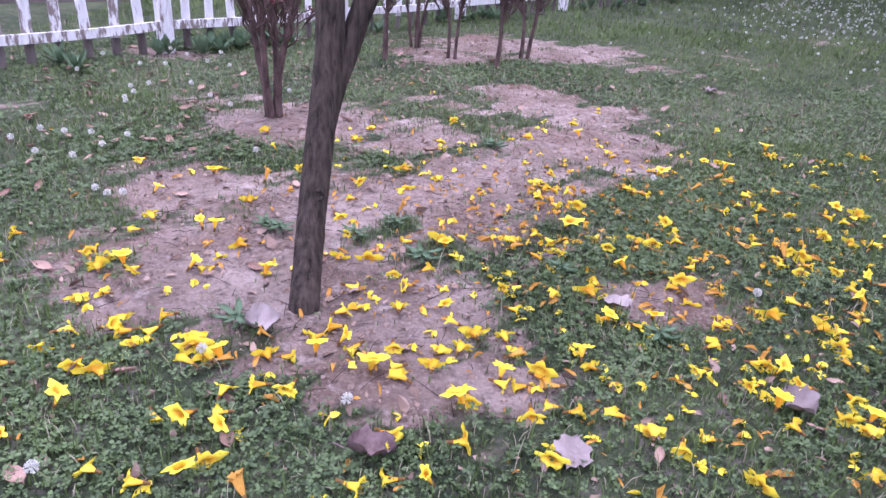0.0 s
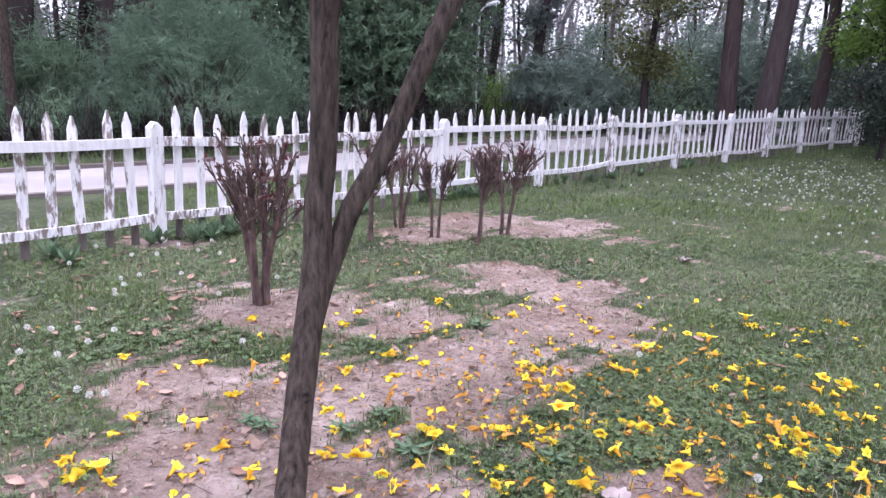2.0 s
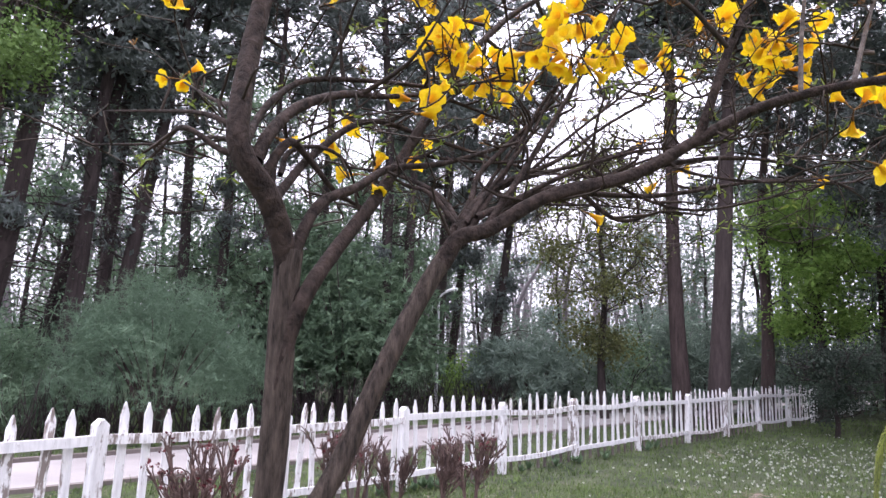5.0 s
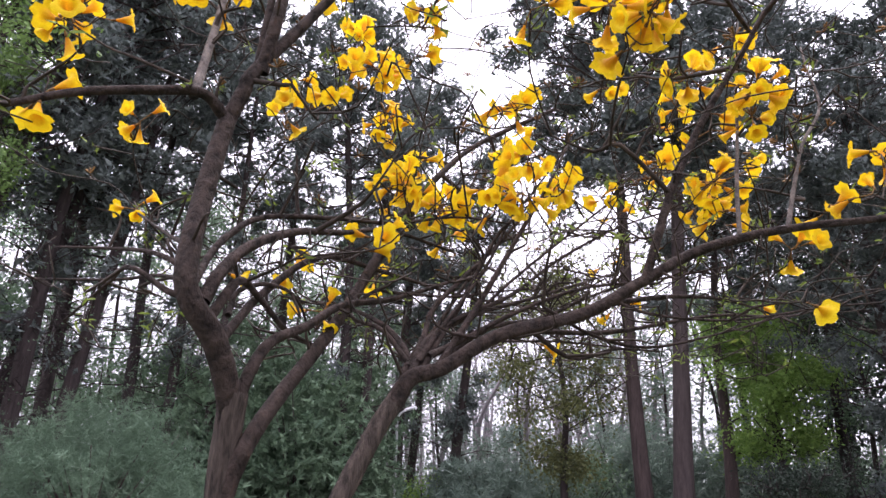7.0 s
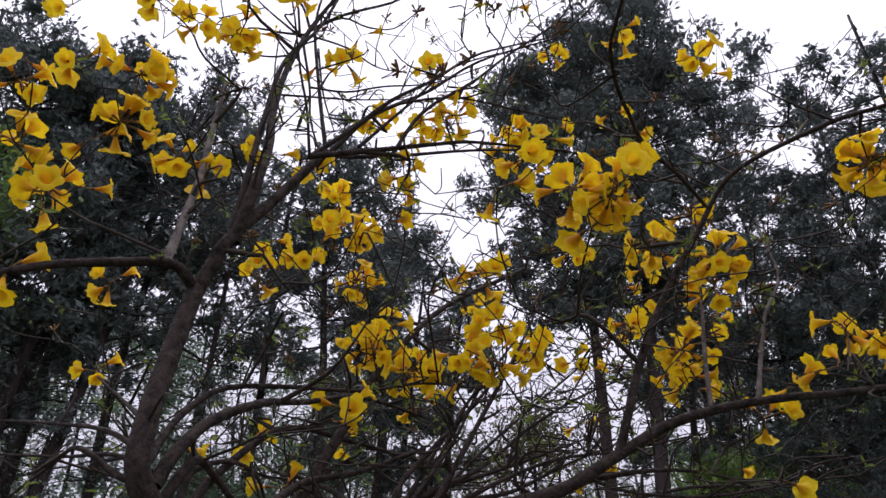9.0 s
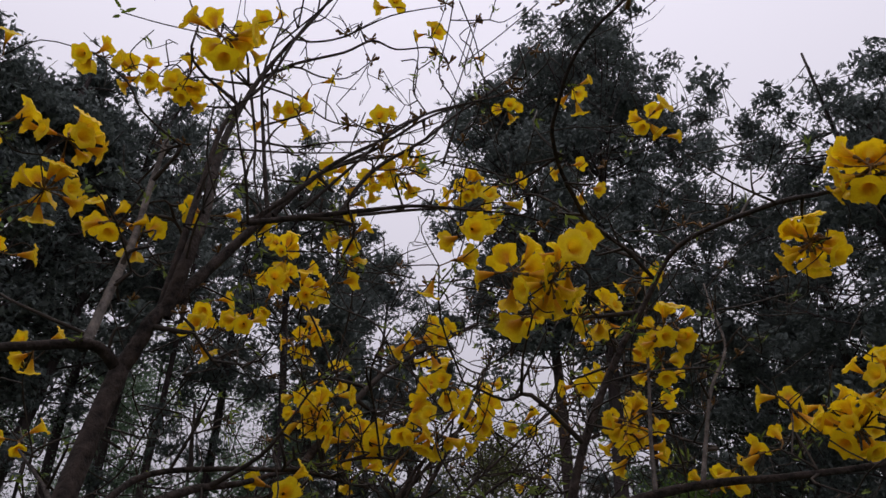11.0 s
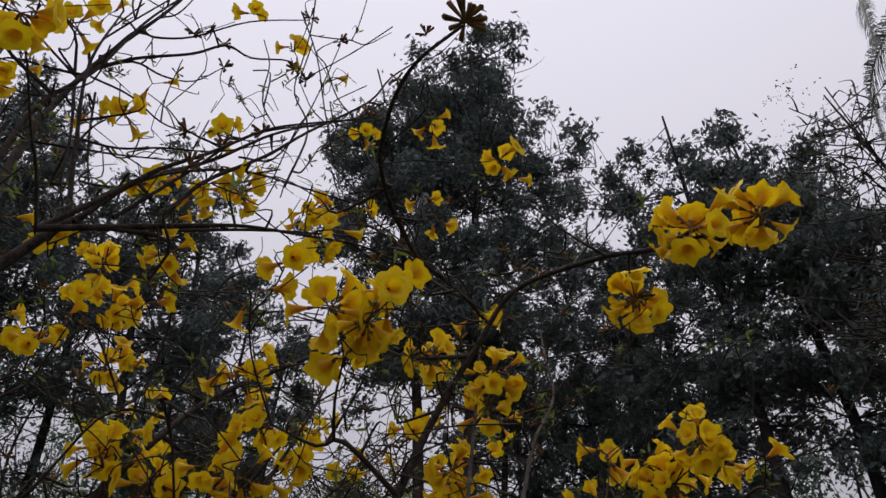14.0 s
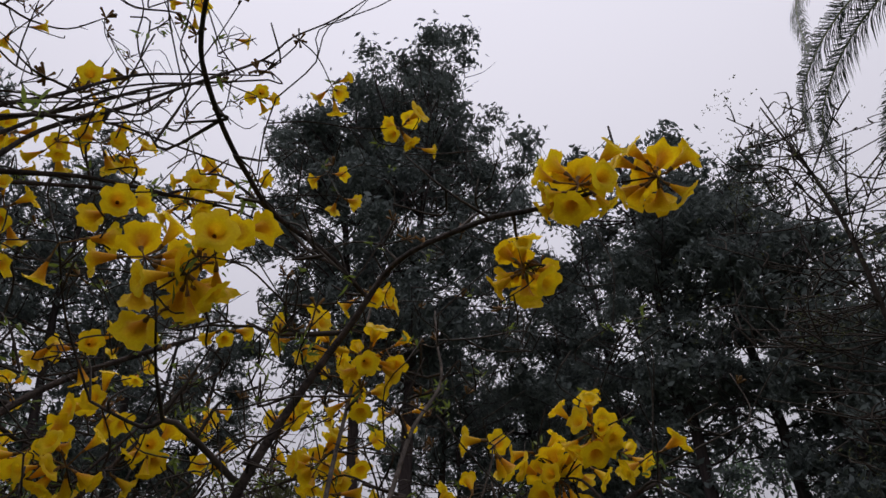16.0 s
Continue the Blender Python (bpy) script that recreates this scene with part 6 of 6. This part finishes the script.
for k in range(110):
    LEAF_SPOTS.append((rng.normal(-1.7, 0.8), rng.normal(4.6, 1.1)) if k < 84 else (rng.uniform(-0.8, 4.0), rng.uniform(1.5, 8.5)))
for x, y in LEAF_SPOTS:
    ob = new("dry_leaf", leaf_bank[rng.integers(4)])
    ob.matrix_basis = pose(x, y, ground_height(x, y) + 0.008 + 0.012 * (1 - float(bareness(x, y))), rng.normal(0, 14), rng.normal(0, 14), rng.uniform(0, 360)) @ Matrix.Scale(rng.uniform(0.42, 0.85), 4)
    tagged(ob, "curled reddish-brown dry leaf on the ground", "leaf", "dry leaves")
for x, y, mesh, label, turn in ((0.67, 1.69, big_grey[0], "pale grey lobed dry leaf on the clover", 250), (1.41, 1.97, big_grey[1], "pale grey crumpled dry leaf among flowers", 290),
                                (-0.33, 2.18, big_grey[1], "pale grey crumpled dry leaf by the trunk", 20), (0.94, 2.50, big_grey[0], "pale grey lobed dry leaf on the turf", 120),
                                (0.12, 1.61, big_mauve, "broad mauve-brown dry leaf on the clover", 10), (2.50, 6.50, big_grey[0], "pale grey dry leaf on the lawn", 30)):
    ob = new("broad_dry_leaf", mesh)
    ob.matrix_basis = pose(x, y, ground_height(x, y) + 0.022, rng.normal(0, 8), rng.normal(0, 8), turn)
    tagged(ob, label, "leaf")


# ---- dandelion clocks ----
def clock_mesh(radius, n=80):
    v, f = [], []
    for i in range(n):
        d = rng.standard_normal(3)
        d /= np.linalg.norm(d)
        s = np.cross(d, rng.standard_normal(3))
        s = s / np.linalg.norm(s) * radius * 0.11
        t = np.cross(d, s)
        e = d * radius * rng.uniform(0.9, 1.05)
        v += [d * radius * 0.15, e + s, e + t, e - s]
        f += [[4 * i, 4 * i + 1, 4 * i + 2], [4 * i, 4 * i + 2, 4 * i + 3]]
    return Geo().add(v, f)


DANDELIONS = [(-0.62, 1.42), (0.03, 1.78), (-0.46, 1.97), (-1.32, 3.10), (-1.23, 3.05), (-1.92, 3.53), (-1.41, 3.15), (-1.67, 3.45), (-2.04, 3.79), (1.50, 2.62), (-0.60, 8.00), (-2.06, 5.65), (-1.84, 5.81), (-1.88, 6.30), (-1.96, 4.97), (1.38, 3.88), (4.26, 7.64)]
for k in range(150):
    if k < 24:
        x, y = rng.normal(-1.9, 0.5), rng.normal(4.6, 1.0)
    else:
        x, y = rng.normal(6.4, 1.7), rng.normal(11.0, 1.9)
    if y < 5.8 + (x + 2.6) * 1.0 and y > 2.6:
        DANDELIONS.append((x, y))
head_mesh = clock_mesh(0.018).mesh("seed_head", FLUFF, smooth=False)
stem_geo = Geo()
tube(stem_geo, [(0, 0, -0.01), (0.004, 0, 0.04), (0.0, 0.003, 0.085)], 0.0022, 0.0018, 5, 2)
stem_mesh = stem_geo.mesh("stalk", STALK)
for x, y in DANDELIONS:
    s = rng.uniform(0.7, 1.15)
    ob = empty("dandelion_clock", (x, y, ground_height(x, y)), "white dandelion seed head on a thin stalk", "dandelion", "dandelion clocks")
    ob.rotation_euler = (rng.normal(0, 0.18), rng.normal(0, 0.18), rng.uniform(0, 6))
    part("stalk", stem_mesh, ob, m=Matrix.Diagonal((1, 1, s, 1)))
    part("seed_head", head_mesh, ob, m=Matrix.Translation((0, 0.003, 0.085 * s)))
far_heads = Geo()
n = 1300
at = np.stack([rng.normal(8.6, 2.5, n), rng.normal(12.4, 2.6, n), np.zeros(n)], 1)
at = at[(at[:, 1] < 8.2 + at[:, 0] * 0.97) & (at[:, 1] > 6)]
at[:, 2] = height(at[:, 0], at[:, 1]) + rng.uniform(0.05, 0.11, len(at))
g = clock_mesh(1.0, 18)
scatter(far_heads, np.concatenate(g.v), g.f[0], at, turns(len(at)), rng.uniform(0.014, 0.024, len(at)))
tagged(new("far_dandelions", far_heads.mesh("far_dandelions", FLUFF, smooth=False)), "countless white dandelion heads over the far lawn", "dandelions", kind="stuff")


# ---- rosettes and clods ----
def rosette_leaf(size):
    blade = curled_leaf(size, size * 0.12, 0.6, 3.5)
    v = blade.v[0].copy()
    v[:, 0] += size * 0.5
    v[:, 2] += 0.15 * v[:, 0]
    return Geo().add(v, blade.f[0]).mesh("leaf", WEED)


rosette_leaves = [rosette_leaf(0.1) for _ in range(3)]


def rosette(x, y, size):
    ob = empty("weed_rosette", (x, y, ground_height(x, y) + 0.002), "flat grey-green weed rosette on bare soil", "weed", "weed rosettes")
    for k in range(11):
        s = size / 0.1 * rng.uniform(0.7, 1.1)
        part("leaf", rosette_leaves[k % 3], ob, m=pose(0, 0, 0.003 * k, 0, 0, k * 137.5) @ Matrix.Diagonal((s, s, s, 1)))


for x, y, size in ((-0.42, 2.20, 0.10), (0.17, 2.80, 0.10), (-0.14, 2.95, 0.08), (0.02, 3.1, 0.07), (-0.47, 2.95, 0.08), (1.06, 2.33, 0.08), (0.5, 4.4, 0.10), (-0.55, 3.0, 0.07), (0.75, 2.75, 0.07)):
    rosette(x, y, size)

weed_leaf = [rosette_leaf(0.13) for _ in range(3)]
for k in range(46):
    i = int(rng.choice((2, 2, 3, 3, 3, 4, 4, 5, 6, 7, 8)))
    (xa, ya), (xb, yb) = POSTS[i], POSTS[i + 1]
    u = rng.random()
    x, y = xa + (xb - xa) * u + rng.normal(0.06, 0.10), ya + (yb - ya) * u + rng.normal(-0.08, 0.10)
    ob = empty("weed_clump", (x, y, ground_height(x, y)), "leafy green weed at the foot of the fence", "weed", "weeds along the fence")
    for j in range(8):
        s = rng.uniform(0.7, 1.5)
        part("leaf", weed_leaf[j % 3], ob, m=pose(0, 0, 0.01, 0, -rng.uniform(15, 65), j * 137.5) @ Matrix.Diagonal((s, s * 1.6, s, 1)))

clods = Geo()
n = 6500
at = np.stack([rng.uniform(-2.2, 2.4, n), rng.uniform(1.5, 8.5, n), np.zeros(n)], 1)
at = at[bareness(at[:, 0], at[:, 1]) > 0.45]
at[:, 2] = [ground_height(x, y) + 0.001 for x, y, _ in at]
cube = np.array([(-1, -0.8, -0.5), (0.9, -1, -0.6), (1, 0.8, -0.4), (-0.8, 1, -0.5), (-0.6, -0.5, 0.6), (0.5, -0.6, 0.5), (0.6, 0.5, 0.7), (-0.5, 0.6, 0.5)])
scatter(clods, cube, np.array([[0, 3, 2, 1], [4, 5, 6, 7], [0, 1, 5, 4], [1, 2, 6, 5], [2, 3, 7, 6], [3, 0, 4, 7]]), at, turns(len(at), 0.4), rng.gamma(2, 0.0022, len(at)) + 0.0012)
tagged(new("soil_crumbs", clods.mesh("soil_crumbs", CLOD, smooth=False)), "loose crumbs and pebbles on the worn soil", "soil", kind="stuff")
litter = Geo()
for _ in range(700):
    x, y = rng.normal(0.2, 1.1), rng.normal(3.0, 1.0)
    if y < 1.4:
        continue
    a, l = rng.uniform(0, 6.3), rng.uniform(0.03, 0.12)
    z = ground_height(x, y) + 0.006
    d = np.array((math.cos(a), math.sin(a), rng.normal(0, 0.06))) * l
    tube(litter, [(x, y, z), np.array((x, y, z + 0.003)) + d * 0.5 + rng.normal(0, 0.004, 3), np.array((x, y, z)) + d], 0.0016, 0.001, 4, 2)
tagged(new("twig_litter", litter.mesh("twig_litter", TWIG)), "short dry twigs and stalks littering the soil", "litter", kind="stuff")


# ---- turf ----
def turf(count, x0, x1, y0, y1, tall, wide, mat, name, keep, label, bend=0.6, simple=False):
    x, y = rng.uniform(x0, x1, count), rng.uniform(y0, y1, count)
    b = bareness(x, y)
    lush = 0.62 + 0.38 * np.clip(ripple(x, y, 2.3, 0.9) + 0.35 + 0.6 * ripple(x, y, 6.1, 2.2), 0, 1)
    good = (rng.random(count) < (1 - b) ** 1.3 * lush * keep + 0.008) & (np.hypot(x + 0.24, y - 2.36) > 0.07)
    line = curve_points([(px, py, 0) for px, py in PATH_LINE], 10)[:, :2]
    if y1 > 7:
        for k in range(0, len(line)):
            good &= np.hypot(x - line[k, 0], y - line[k, 1]) > 1.22
    x, y = x[good], y[good]
    near = np.clip(1 - np.hypot(x, y - 4) / 14, 0, 1)
    z = height(x, y) + near * (0.012 * ripple(x, y, 1.9, 0.2) + 0.006 * ripple(x, y, 7.0, 1.1)) - 0.012 * b[good] - 0.003
    n = len(x)
    a = rng.uniform(0, 2 * np.pi, n)
    h = tall * rng.gamma(4, 1 / 4, n)
    w = wide * rng.uniform(0.6, 1.3, n)
    lean = rng.uniform(0.1, 1.0, n) * bend * h
    root = np.stack([x, y, z], 1)
    side = np.stack([np.cos(a), np.sin(a), 0 * a], 1) * w[:, None] * 0.5
    out = np.stack([-np.sin(a), np.cos(a), 0 * a], 1) * lean[:, None]
    up = np.stack([0 * a, 0 * a, h], 1)
    if simple:
        g = Geo().add(np.stack([root - side, root + side, root + out + up], 1).reshape(-1, 3), np.arange(3 * n).reshape(-1, 3))
        tagged(new(name, g.mesh(name, mat, smooth=False)), label, "grass", kind="stuff")
        return
    v = np.stack([root - side, root + side, root + side * 0.8 + out * 0.35 + up * 0.65, root - side * 0.8 + out * 0.35 + up * 0.65, root + out + up], 1).reshape(-1, 3)
    k = np.arange(n)[:, None] * 5
    g = Geo().add(v, k + np.array([[0, 1, 2, 3]]))
    g.f.append(k + np.array([[3, 2, 4]]))
    g.m.append(np.zeros(n))
    tagged(new(name, g.mesh(name, mat, smooth=False)), label, "grass", kind="stuff")


def clover(count, x0, x1, y0, y1, size, name):
    x, y = rng.uniform(x0, x1, count), rng.uniform(y0, y1, count)
    b = bareness(x, y)
    lush = np.clip(0.6 + ripple(x, y, 1.7, 2.9) * 0.45 + 0.4 * ripple(x, y, 7.7, 0.3), 0.28, 1)
    good = (rng.random(count) < (1 - b) ** 2 * lush) & (np.hypot(x + 0.24, y - 2.36) > 0.08)
    x, y = x[good], y[good]
    z = height(x, y) + 0.012 * ripple(x, y, 1.9, 0.2) + rng.uniform(0.004, 0.03, len(x))
    g = Geo()
    rot, s = turns(len(x), 0.75), size * rng.uniform(0.6, 1.3, len(x))
    leaf = np.array([(0, 0, 0), (0.62, 0.44, 0.14), (1.0, 0, 0.08), (0.62, -0.44, 0.14)])
    for k in range(3):
        c, q = math.cos(k * 2.094), math.sin(k * 2.094)
        spin = np.array([[c, -q, 0], [q, c, 0], [0, 0, 1]])
        scatter(g, leaf @ spin.T, np.array([[0, 1, 2, 3]]), np.stack([x, y, z], 1), rot, s)
    tagged(new(name, g.mesh(name, CLOVER, smooth=False)), "low clover and small-leaved weeds in the turf", "clover", kind="stuff")


turf(110000, -2.4, 3.6, 1.2, 5.0, 0.028, 0.0052, GRASS, "near_grass", 0.85, "short green grass between the clover")
turf(180000, -4.0, 6.5, 4.6, 10.5, 0.028, 0.007, GRASS, "lawn_grass", 0.9, "short mown grass of the lawn", 1.2, True)
turf(13000, -4.0, 6.5, 4.6, 10.5, 0.033, 0.008, STRAW, "lawn_straw", 0.9, "dry straw-coloured blades in the lawn", 1.2, True)
turf(110000, -9.0, 20.0, 9.0, 24.0, 0.06, 0.02, GRASS, "far_grass", 0.9, "short grass along fence and path", 0.8, True)
turf(45000, -2.4, 3.6, 1.2, 6.5, 0.03, 0.003, STRAW, "dry_grass", 0.7, "dry straw-coloured grass blades in the turf", 1.2)
clover(60000, -2.0, 2.8, 1.2, 4.2, 0.0135, "clover")
clover(24000, -3.4, 4.5, 3.8, 7.5, 0.018, "far_clover")
